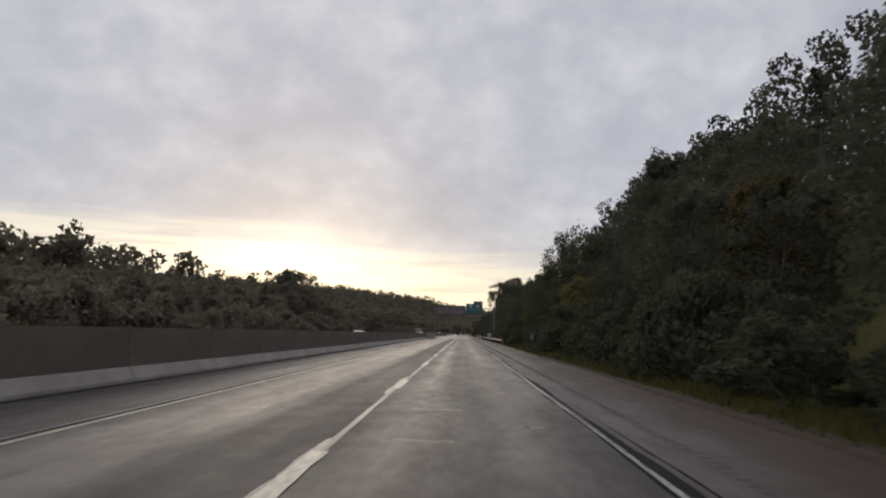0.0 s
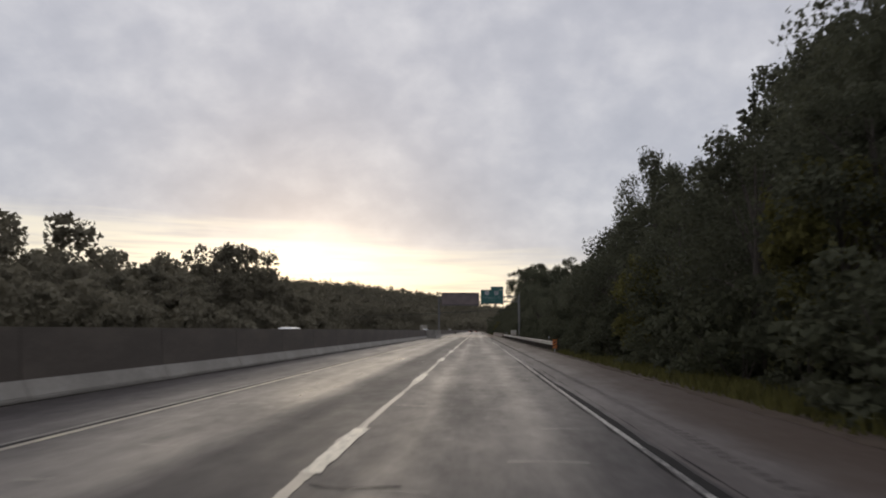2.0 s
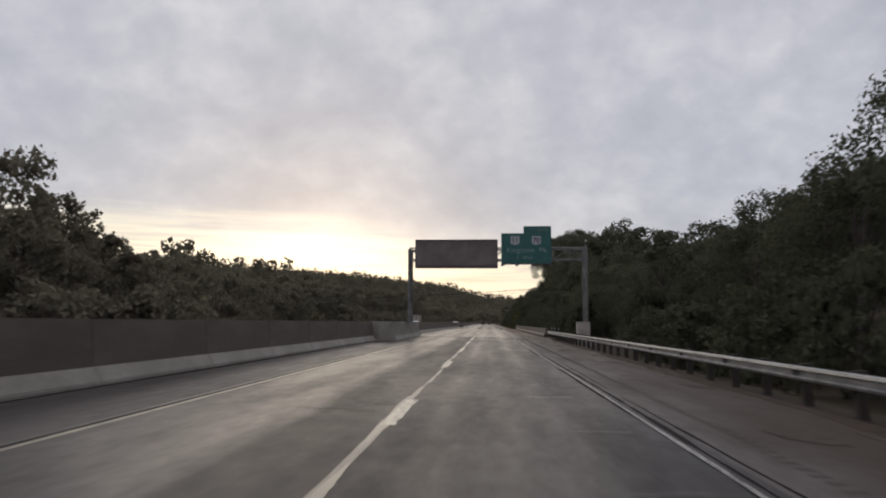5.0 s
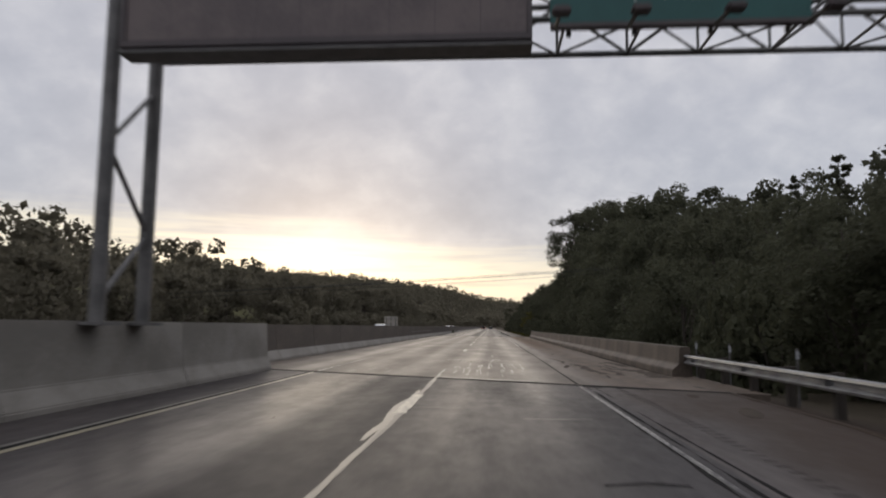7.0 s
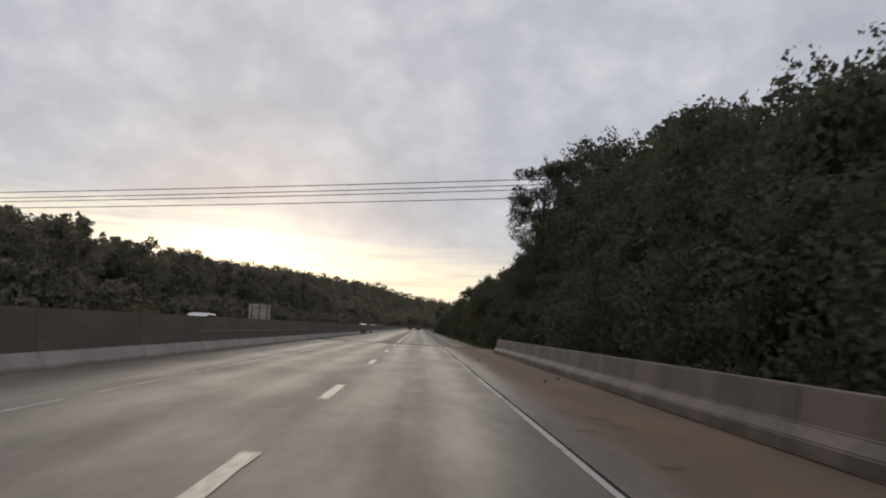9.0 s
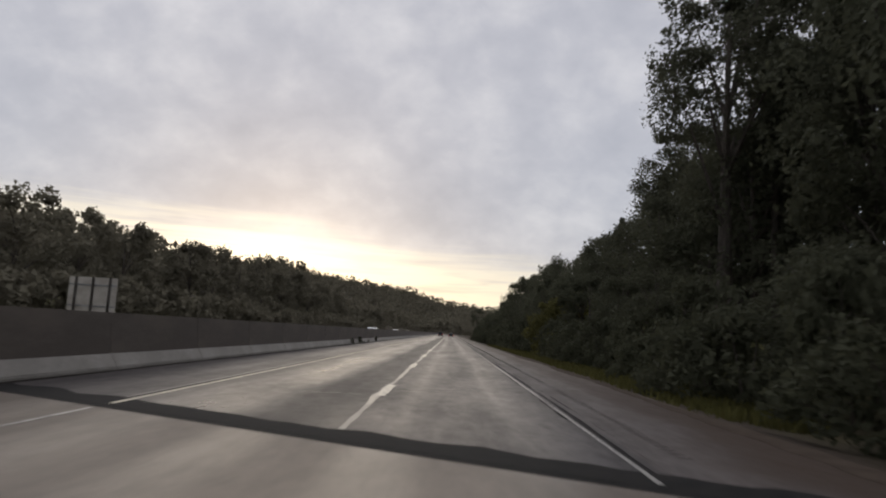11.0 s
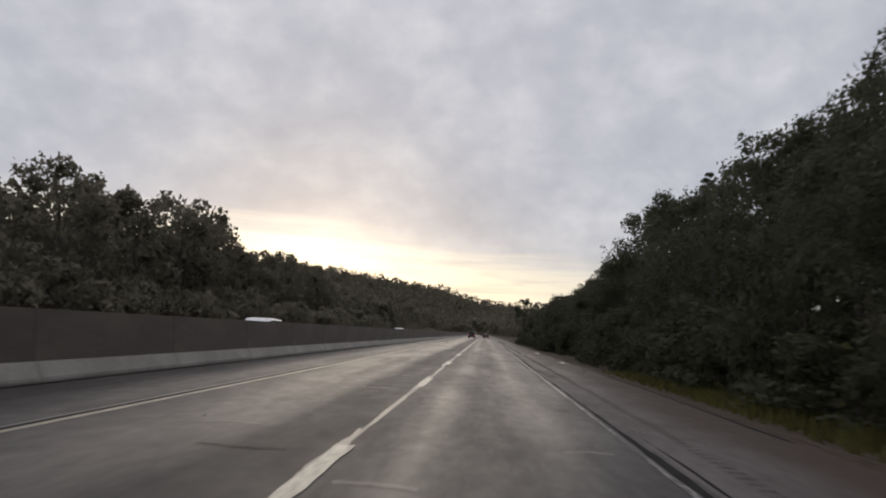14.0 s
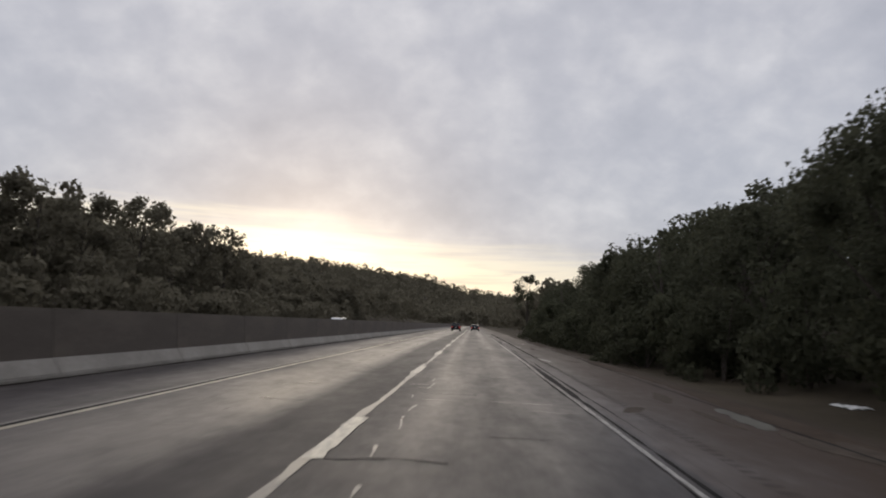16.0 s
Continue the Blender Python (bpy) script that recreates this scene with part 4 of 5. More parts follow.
def control_cabinet():
    gz = float(land(6.7, 167.2))
    c = thing("control_cabinet", "pale aluminium roadside control cabinet on a concrete pad", "cabinet", (6.62, 167.2, gz))
    part("pad", boxes(((-0.60, -0.45, -0.1), (0.60, 0.45, 0.22)), bevel=0.02), M["concrete"], c)
    h = 1.46 - gz
    part("body", boxes(((-0.46, -0.32, 0.22), (0.46, 0.32, h)), bevel=0.015), M["cabinet"], c)
    part("roof", boxes(((-0.50, -0.36, h), (0.50, 0.36, h + 0.04)), bevel=0.015), M["cabinet"], c)
    for s in (-1, 1):
        d = part("door", boxes(((0.02 if s > 0 else -0.42, -0.345, 0.28), (0.42 if s > 0 else -0.02, -0.318, h - 0.05)), bevel=0.006), M["cabinet"], c)
        part("handle", boxes(((s * 0.10 - 0.015, -0.375, 0.75), (s * 0.10 + 0.015, -0.345, 0.92)), bevel=0.005), M["grey_steel"], d)


control_cabinet()

# ---- sign gantry ----
GY0, GY1 = 176.25, 177.85
GX0, GX1, GZ0, GZ1 = -7.05, 8.20, 6.85, 7.86


def sign_gantry():
    g = thing("sign_gantry", "grey steel truss gantry spanning the carriageway on paired round legs", "gantry")
    st = M["grey_steel"]
    for x, foot, top in ((GX0, 1.40, 7.75), (GX1, float(land(GX1, 177)) + 0.1, 8.05)):
        for y in (GY0, GY1):
            part("leg", bar((x, y, foot), (x, y, top), 0.14, n=18), st, g)
            part("cap", bar((x, y, top), (x, y, top + 0.03), 0.155, n=18), st, g)
            part("base_plate", boxes(((x - 0.3, y - 0.3, foot - 0.02), (x + 0.3, y + 0.3, foot + 0.04)), bevel=0.01), st, g)
        # bracing between the two legs
        zs = [6.2, 4.7, 3.2, 1.8] if x < 0 else [6.2, 4.7]
        for i, (za, zb) in enumerate(zip(zs, zs[1:])):
            ya, yb = (GY0, GY1) if i % 2 else (GY1, GY0)
            part("leg_brace", bar((x, ya, za), (x, yb, zb), 0.05, n=8), st, g)
    part("footing", boxes(((GX1 - 0.7, GY0 - 0.7, -2.0), (GX1 + 0.7, GY1 + 0.7, float(land(GX1, 177)) + 0.1)), bevel=0.05), M["concrete"], g)
    n = 11
    xs = [GX0 + (GX1 - GX0) * i / n for i in range(n + 1)]
    for y in (GY0, GY1):
        for z in (GZ0, GZ1):
            part("chord", bar((GX0, y, z), (GX1, y, z), 0.062, n=12), st, g)
        for i in range(n):
            za, zb = (GZ0, GZ1) if i % 2 else (GZ1, GZ0)
            part("diagonal", bar((xs[i], y, za), (xs[i + 1], y, zb), 0.036, n=8), st, g)
            if i:
                part("upright", bar((xs[i], y, GZ0), (xs[i], y, GZ1), 0.03, n=8), st, g)
    for z in (GZ0, GZ1):
        for i in range(n + 1):
            part("cross_strut", bar((xs[i], GY0, z), (xs[i], GY1, z), 0.03, n=8), st, g)
            if i < n:
                ya, yb = (GY0, GY1) if i % 2 else (GY1, GY0)
                part("cross_brace", bar((xs[i], ya, z), (xs[i + 1], yb, z), 0.026, n=8), st, g)
    # brackets that carry the exit sign
    for x in (1.25, 2.35, 3.6, 4.85):
        part("bracket", boxes(((x - 0.05, 175.75, GZ0 - 0.16), (x + 0.05, GY0 + 0.05, GZ0 - 0.06)), bevel=0.01), st, g)
        part("bracket", boxes(((x - 0.04, 175.72, 6.30), (x + 0.04, 175.80, 8.9)), bevel=0.01), st, g)
    # small sensor on the outer leg
    part("mast", bar((GX1, GY0, 8.05), (GX1, GY0, 8.42), 0.025, n=8), st, g)
    part("camera_head", boxes(((GX1 - 0.09, GY0 - 0.16, 8.40), (GX1 + 0.09, GY0 + 0.14, 8.54)), bevel=0.03), M["cabinet"], g, "small pale sensor housing")


sign_gantry()


def message_board():
    b = thing("message_board", "switched-off dark electronic message board hung on the gantry", "message board", (-2.93, 175.5, 6.08))
    part("housing", boxes(((-3.55, 0.0, 0.0), (3.55, 0.40, 2.40)), bevel=0.02), M["board"], b)
    part("screen", boxes(((-3.46, -0.012, 0.20), (3.46, 0.0, 2.30))), M["screen"], b, "brownish unlit display face")
    for lo, hi in (((-3.55, -0.05, 2.30), (3.55, 0.0, 2.40)), ((-3.55, -0.05, 0.08), (3.55, 0.0, 0.20)), ((-3.55, -0.05, 0.20), (-3.46, 0.0, 2.30)), ((3.46, -0.05, 0.20), (3.55, 0.0, 2.30))):
        part("frame", boxes((lo, hi), bevel=0.008), M["board"], b)
    for i in range(1, 9):
        x = -3.46 + 6.92 * i / 9
        part("seam", boxes(((x - 0.005, -0.014, 0.20), (x + 0.005, -0.010, 2.30))), M["board"], b)
    part("ledge", boxes(((-3.55, -0.10, -0.04), (3.55, 0.40, 0.0)), bevel=0.008), M["grey_steel"], b, "steel ledge under the board")
    for x in (-3.0, -1.0, 1.0, 3.0):
        for z in (0.78, 1.79):
            part("hanger", boxes(((x - 0.05, 0.40, z - 0.05), (x + 0.05, 0.78, z + 0.05)), bevel=0.01), M["grey_steel"], b)
    part("visor", boxes(((-3.55, -0.12, 2.39), (3.55, 0.0, 2.42)), bevel=0.006), M["board"], b)


message_board()


def shield(parent, x, z, figures):
    """A white route shield: pointed top corners and a rounded point below."""
    s = 0.44
    half = [(0.0, 0.47), (0.20, 0.44), (0.36, 0.50), (0.50, 0.36), (0.45, 0.16), (0.50, -0.12), (0.42, -0.34), (0.22, -0.42), (0.0, -0.50)]
    pts = half + [(-a, b) for a, b in half[-2:0:-1]]
    bm = bmesh.new()
    rows = [[bm.verts.new((x + a * 2 * s * 0.92, yy, z + b * 2 * s * 0.90)) for a, b in pts] for yy in (-0.010, -0.002)]
    n = len(pts)
    bm.faces.new(rows[0])
    for i in range(n):
        bm.faces.new((rows[0][i], rows[1][i], rows[1][(i + 1) % n], rows[0][(i + 1) % n]))
    bmesh.ops.recalc_face_normals(bm, faces=bm.faces)
    sh = part("route_shield", bm, M["sign_white"], parent, "white route shield with black figures")
    words(figures, 0.62, M["sign_black"], sh, "figures", (x, -0.016, z))


def exit_sign():
    e = thing("exit_sign", "green highway exit sign with white lettering hung on the gantry", "road sign", (3.06, 175.6, 6.45))
    panel = part("sign_panel", boxes(((-2.13, 0.0, 0.0), (2.13, 0.05, 2.60)), bevel=0.01), M["sign_green"], e)
    tab = part("exit_tab", boxes(((-0.22, 0.0, 2.605), (2.13, 0.05, 3.22)), bevel=0.01), M["sign_green"], e)
    for lo, hi in (((-2.10, -0.006, 0.03), (2.10, 0.0, 0.075)), ((-2.10, -0.006, 2.525), (2.10, 0.0, 2.57)), ((-2.10, -0.006, 0.075), (-2.055, 0.0, 2.525)), ((2.055, -0.006, 0.075), (2.10, 0.0, 2.525))):
        part("border", boxes((lo, hi)), M["sign_green"], panel)
    part("light_trough", boxes(((-2.13, -0.10, -0.10), (2.13, 0.05, -0.01)), bevel=0.01), M["board"], e, "dark trough under the sign")
    for x in (-2.05, -0.85, 0.55, 2.0):
        arm = part("lamp_arm", bar((x, -0.06, -0.08), (x, -0.95, -0.20), 0.035, n=8), M["grey_steel"], e)
        part("lamp_head", boxes(((x - 0.14, -1.10, -0.30), (x + 0.14, -0.86, -0.18)), bevel=0.03), M["board"], arm, "dark floodlight under the sign")
    shield(panel, -0.95, 1.98, "11")
    shield(panel, 0.86, 1.98, "70")
    words("Kingston", 0.60, M["lettering"], panel, "lettering", (-0.50, -0.008, 1.14), "", 0.0, 1.12)
    words("Pk", 0.60, M["lettering"], panel, "lettering", (1.40, -0.008, 1.14), "", 0.0, 1.12)
    words("1", 0.44, M["lettering"], panel, "lettering", (-0.72, -0.008, 0.50))
    words("MILE", 0.36, M["lettering"], panel, "lettering", (0.15, -0.008, 0.50), "", 0.0, 1.2)
    words("EXIT", 0.30, M["faded"], tab, "lettering", (0.50, -0.008, 2.90))
    for i in range(3):
        part("number_bar", boxes(((1.02 + 0.30 * i, -0.008, 2.78), (1.24 + 0.30 * i, 0.0, 3.03))), M["faded"], tab)


exit_sign()

# ---- overhead wires and their pole ----


def cable(pts, r, n=6):
    """One continuous wire through the points, running along x."""
    bm = bmesh.new()
    rows = [[bm.verts.new((q.x, q.y + r * math.cos(2 * math.pi * i / n), q.z + r * math.sin(2 * math.pi * i / n))) for i in range(n)] for q in pts]
    for a, b in zip(rows, rows[1:]):
        for i in range(n):
            bm.faces.new((a[i], a[(i + 1) % n], b[(i + 1) % n], b[i]))
    bm.faces.new(rows[0][::-1])
    bm.faces.new(rows[-1])
    bmesh.ops.recalc_face_normals(bm, faces=bm.faces)
    return bm


def overhead_wire(y0, dy, z0, dz):
    ends = [Vector((x, y0 + dy * x, z0 + dz * x)) for x in (-48.0, 20.6)]
    n, sag = 18, 0.35
    pts = []
    for i in range(n + 1):
        f = i / n
        q = ends[0].lerp(ends[1], f)
        q.z -= sag * (4 * f * (1 - f)) - sag * 0.82
        pts.append(q)
    bm = cable(pts, 0.016)
    tagged(part("overhead_wire", bm, M["cable"], None), "thin black overhead wire crossing above the bridge", "wire", "overhead wires")
    return pts[-1], pts[0]


wire_ends = [overhead_wire(*q) for q in ((236.83, -0.127, 6.86, 0.050), (237.49, -0.136, 6.78, 0.049), (238.2, -0.146, 6.75, 0.046), (237.74, -0.100, 6.34, 0.052))]


def utility_pole(x, y, top, ends):
    gz = float(land(x, y))
    u = thing("utility_pole", "tall grey wooden utility pole carrying overhead wires", "utility pole", (x, y, gz), "utility poles")
    part("shaft", bar((0, 0, -0.5), (0, 0, top - gz), 0.17, 0.11, 14), M["wood_post"], u)
    lo, hi = min(q.y for q in ends) - y - 0.3, max(q.y for q in ends) - y + 0.3
    z = sum(q.z for q in ends[:3]) / 3 - gz
    part("crossarm", boxes(((-0.06, lo, z - 0.20), (0.06, hi, z - 0.08)), bevel=0.01), M["wood_post"], u)
    for q in ends:
        a = Vector((q.x - x, q.y - y, q.z - gz))
        part("insulator", bar((a.x, a.y, a.z - 0.14), (a.x, a.y, a.z + 0.02), 0.05, 0.035, 10), M["sign_white"], u)


utility_pole(20.6, 234.9, 8.9, [q[0] for q in wire_ends])
utility_pole(-48.0, 243.2, 6.0, [q[1] for q in wire_ends])


def back_of_sign():
    gz = float(land(-18.95, 294))
    s = thing("road_sign", "bare back of a tall road sign on posts", "road sign", (-18.95, 293.8, gz))
    top = 3.25 - gz
    for x in (-0.9, 0.0, 0.9):
        part("post", boxes(((x - 0.05, 0.0, -0.3), (x + 0.05, 0.10, top)), bevel=0.01), M["wood_post"], s)
    part("sign_panel", boxes(((-1.28, 0.10, top - 1.9), (1.28, 0.13, top)), bevel=0.006), M["cabinet"], s, "bare grey aluminium back of the panel")
    for z in (top - 1.5, top - 0.4):
        part("rail", boxes(((-1.25, 0.07, z - 0.04), (1.25, 0.10, z + 0.04))), M["galvanised"], s)


back_of_sign()

# ---- cars ----


def loft(rings):
    """A closed skin over rings of equal length, capped at both ends."""
    bm = bmesh.new()
    rows = [[bm.verts.new(q) for q in r] for r in rings]
    n = len(rows[0])
    for a, b in zip(rows, rows[1:]):
        for i in range(n):
            bm.faces.new((a[i], a[(i + 1) % n], b[(i + 1) % n], b[i]))
    bm.faces.new(rows[0][::-1])
    bm.faces.new(rows[-1])
    bmesh.ops.recalc_face_normals(bm, faces=bm.faces)
    return bm


def section(y, w, z0, z1, r=0.12, n=4):
    """A rounded box cross-section at y."""
    pts = []
    for cx, cz, a0 in ((w - r, z1 - r, 0), (-w + r, z1 - r, 90), (-w + r, z0 + r, 180), (w - r, z0 + r, 270)):
        for i in range(n + 1):
            q = radians(a0 + 90 * i / n)
            pts.append((cx + r * math.cos(q), y, cz + r * math.sin(q)))
    return pts


def car(name, label, paint, tall, rack=False):
    """A car that faces +y, standing on z = 0, seen mainly from behind."""
    c = thing(name, label, "car")
    h, belt = tall, tall * 0.60
    body = loft([section(-2.28, 0.78, 0.36, belt * 0.92, 0.10), section(-2.18, 0.90, 0.30, belt * 0.99, 0.12), section(-1.2, 0.93, 0.28, belt, 0.12), section(0.7, 0.93, 0.28, belt, 0.12),
                 section(1.6, 0.90, 0.30, belt * 0.94, 0.14), section(2.2, 0.80, 0.36, belt * 0.80, 0.14)])
    part("body", body, paint, c)
    back = -2.10 if tall > 1.6 else -1.75
    cabin = loft([section(back, 0.80, belt - 0.05, belt + 0.06, 0.04), section(back + 0.28, 0.70, belt - 0.05, h - 0.06, 0.12), section(-0.6, 0.72, belt - 0.05, h, 0.14), section(0.25, 0.71, belt - 0.05, h - 0.04, 0.14),
                  section(1.15, 0.80, belt - 0.05, belt + 0.04, 0.03)])
    part("cabin", cabin, paint, c)
    rear = bmesh.new()
    q = [(-0.62, back + 0.03, belt + 0.09), (0.62, back + 0.03, belt + 0.09), (0.56, back + 0.215, h - 0.15), (-0.56, back + 0.215, h - 0.15)]
    f = rear.faces.new([rear.verts.new(v) for v in q])
    got = bmesh.ops.extrude_face_region(rear, geom=[f])
    for v in got["geom"]:
        if isinstance(v, bmesh.types.BMVert):
            v.co.y -= 0.03
    bmesh.ops.recalc_face_normals(rear, faces=rear.faces)
    part("rear_window", rear, M["car_glass"], c)
    for s in (-1, 1):
        part("side_window", boxes(((s * 0.735 - 0.02, back + 0.45, belt + 0.05), (s * 0.735 + 0.02, 0.35, h - 0.14)), bevel=0.015), M["car_glass"], c)
        part("tail_light", boxes(((s * 0.74 - 0.11, -2.30, belt * 0.74), (s * 0.74 + 0.11, -2.16, belt * 0.93)), bevel=0.02), M["tail_lamp"], c)
        part("mirror", boxes(((s * 0.98 - 0.10, 0.72, belt - 0.02), (s * 0.98 + 0.06, 0.86, belt + 0.14)), bevel=0.03), paint, c)
        for y in (-1.42, 1.38):
            wh = part("wheel", bar((s * 0.70, y, 0.33), (s * 0.92, y, 0.33), 0.33, n=24), M["rubber"], c)
            part("rim", bar((s * 0.90, y, 0.33), (s * 0.93, y, 0.33), 0.21, n=18), M["galvanised"], wh)
        if rack:
            part("roof_rail", boxes(((s * 0.55 - 0.02, -1.6, h + 0.02), (s * 0.55 + 0.02, 0.2, h + 0.06)), bevel=0.01), M["rubber"], c)
    part("bumper", boxes(((-0.84, -2.36, 0.36), (0.84, -2.18, 0.56)), bevel=0.04), M["rubber"], c)
    part("number_plate", boxes(((-0.16, -2.315, 0.66), (0.16, -2.285, 0.80)), bevel=0.004), M["sign_white"], c)
    if rack:
        part("spoiler", boxes(((-0.60, back + 0.05, h - 0.07), (0.60, back + 0.34, h - 0.02)), bevel=0.015), paint, c)
    return c


car("car", "dark sport utility car with red tail lights lit", M["car_dark"], 1.72, True).location = (-3.45, 512.0, 0.0)
car("car", "dark saloon car with red tail lights lit", M["car_dark"], 1.46).location = (0.35, 528.0, 0.0)
for x, y, kind, tall in ((-15.9, 104.0, "car_white", 1.62), (-15.9, 262.0, "car_silver", 1.72), (-12.4, 366.0, "car_white", 1.66), (-15.9, 455.0, "car_silver", 1.70)):
    o = car("car", "pale oncoming car behind the median barrier", M[kind], tall)
    o.matrix_basis = pose(x, y, -0.02, 0, 0, 180)


# ---- trees and undergrowth ----


def leaves(rng, centres, radii, each, size, flat=0.8, shell=0.55):
    """Many small bent leaf sprays scattered in balls; returns vertices and triangles."""
    c = np.repeat(centres, each, axis=0)
    r = np.repeat(radii, each)
    n = len(c)
    d = rng.normal(size=(n, 3))
    d /= np.linalg.norm(d, axis=1, keepdims=True)
    p = c + d * (r * (shell + (1 - shell) * rng.random(n)) * (0.8 + 0.35 * rng.random(n)))[:, None] * np.array([1, 1, flat])
    u = rng.normal(size=(n, 3)) * 0.7 + np.cross(d, rng.normal(size=(n, 3)))
    u /= np.linalg.norm(u, axis=1, keepdims=True)
    v = np.cross(u, d + 0.8 * rng.normal(size=(n, 3)))
    v /= np.linalg.norm(v, axis=1, keepdims=True) + 1e-9
    s = size * (0.6 + 0.8 * rng.random(n))[:, None]
    tri = np.stack([p - u * s, p + u * s * 0.5 - v * s * 0.75, p + u * s * 0.55 + v * s * 0.75], 1)
    return tri.reshape(-1, 3), np.arange(3 * n).reshape(n, 3)


def limb(bm, pts, r0, r1, n=7):
    for i, (a, b) in enumerate(zip(pts, pts[1:])):
        f0, f1 = i / (len(pts) - 1), (i + 1) / (len(pts) - 1)
        tube(bm, a, b, r0 + (r1 - r0) * f0, r0 + (r1 - r0) * f1, n)


def broad_tree(seed, height=12.0, spread=3.6, low=0.22, clumps=52, each=150, leaf=0.155, kind="leaf", name="tree", ragged=1.0):
    """A broad-leaved tree: tapered bent trunk, limbs that reach into the clumps of an uneven crown."""
    rng = np.random.default_rng(seed)
    t = new(name)
    bm = bmesh.new()
    bend = rng.normal(size=2) * 0.35
    spine = [Vector((bend[0] * f * f, bend[1] * f * f, height * 0.86 * f)) for f in np.linspace(0, 1, 7)]
    limb(bm, spine, 0.022 * height, 0.03, 9)
    cs, rs = [], []
    for i in range(clumps):
        f = low + (1 - low) * rng.random() ** 0.8
        g = (f - low) / (1 - low)
        reach = spread * (0.35 + 0.65 * math.sin(math.pi * min(0.97, 0.16 + 0.80 * g)) ** 0.8) * (0.55 + 0.5 * rng.random())
        a = rng.random() * 2 * math.pi
        z = height * f * 0.93
        cs.append((math.cos(a) * reach + bend[0] * f, math.sin(a) * reach + bend[1] * f, z))
        rs.append(spread * (0.22 + 0.16 * rng.random()) * (1.0 if g < 0.85 else 0.8))
        if i % 5 == 0:
            b = Vector(cs[-1])
            s = spine[min(5, max(1, int(6 * f * 0.75)))]
            limb(bm, [s, s.lerp(b, 0.5) + Vector((0, 0, 0.25)), b], 0.006 * height, 0.015, 5)
    # leading shoots that break up the outline
    tips, tip_r = [], []
    for i in range(int(26 * ragged)):
        j = int(rng.integers(clumps))
        c, r = np.array(cs[j]), rs[j]
        tips.append(tuple(c + np.array([rng.normal() * 0.6 * r, rng.normal() * 0.6 * r, r * (0.50 + 0.40 * rng.random())])))
        tip_r.append(r * 0.42)
    part("trunk", bm, M["bark"], t)
    v, q = leaves(rng, np.array(cs), np.array(rs), each, leaf)
    if tips:
        v2, q2 = leaves(rng, np.array(tips), np.array(tip_r), max(8, each // 5), leaf * 0.8, 1.6, 0.1)
        v, q = np.concatenate([v, v2]), np.concatenate([q, q2 + len(v)])
    mesh_part("crown", raw_mesh("crown", v, q), M[kind], t)
    return t


def conifer(seed, height=14.0, spread=2.7, name="conifer"):
    """A conifer: straight trunk, whorls of drooping boughs that shorten to the tip."""
    rng = np.random.default_rng(seed)
    t = new(name)
    bm = bmesh.new()
    limb(bm, [Vector((0, 0, height * f)) for f in np.linspace(0, 0.98, 6)], 0.016 * height, 0.02, 8)
    cs, rs = [], []
    z = height * 0.12
    while z < height * 0.98:
        g = (z - height * 0.12) / (height * 0.86)
        whorl = spread * (0.10 + 0.90 * (1 - g) ** 0.72) * (0.8 + 0.4 * rng.random())
        for i in range(6):
            a = rng.random() * 2 * math.pi
            reach = whorl * (0.45 + 0.75 * rng.random())
            m_ = max(2, int(reach / 0.42))
            for j in range(1, m_ + 1):
                f = j / m_
                cs.append((math.cos(a) * reach * f, math.sin(a) * reach * f, z - 0.20 * reach * f * f + rng.normal() * 0.07))
                rs.append(0.32 * (1.15 - 0.5 * f) * (0.35 + 0.65 * (1 - g)))
            if i < 2:
                tube(bm, (0, 0, z), (math.cos(a) * reach * 0.8, math.sin(a) * reach * 0.8, z - 0.2 * reach), 0.03, 0.01, 5)
        z += 0.66 * (1 - 0.35 * g)
    part("trunk", bm, M["bark"], t)
    v, q = leaves(rng, np.array(cs), np.array(rs), 11, 0.15, 0.6, 0.3)
    mesh_part("crown", raw_mesh("crown", v, q), M["needle"], t)
    return t


def shrub(seed, height=3.4, spread=2.4, kind="shrub", name="shrub"):
    """A bush that is leafy down to the ground, on a few thin stems."""
    rng = np.random.default_rng(seed)
    t = new(name)
    cs, rs = [], []
    for i in range(30):
        a, g = rng.random() * 2 * math.pi, rng.random()
        reach = spread * math.sqrt(rng.random()) * (1.0 - 0.55 * g * g)
        cs.append((math.cos(a) * reach, math.sin(a) * reach, height * (0.08 + 0.86 * g * (1 - 0.3 * (reach / spread) ** 2))))
        rs.append(spread * (0.20 + 0.12 * rng.random()))
        if i % 6 == 0:
            stem = bmesh.new()
            limb(stem, [Vector((0.1 * math.cos(a), 0.1 * math.sin(a), -0.1)), Vector(cs[-1]) * 0.55, Vector(cs[-1])], 0.04, 0.01, 5)
            part("stem", stem, M["bark"], t)
    v, q = leaves(rng, np.array(cs), np.array(rs), 92, 0.115)
    mesh_part("crown", raw_mesh("crown", v, q), M[kind], t)
    return t


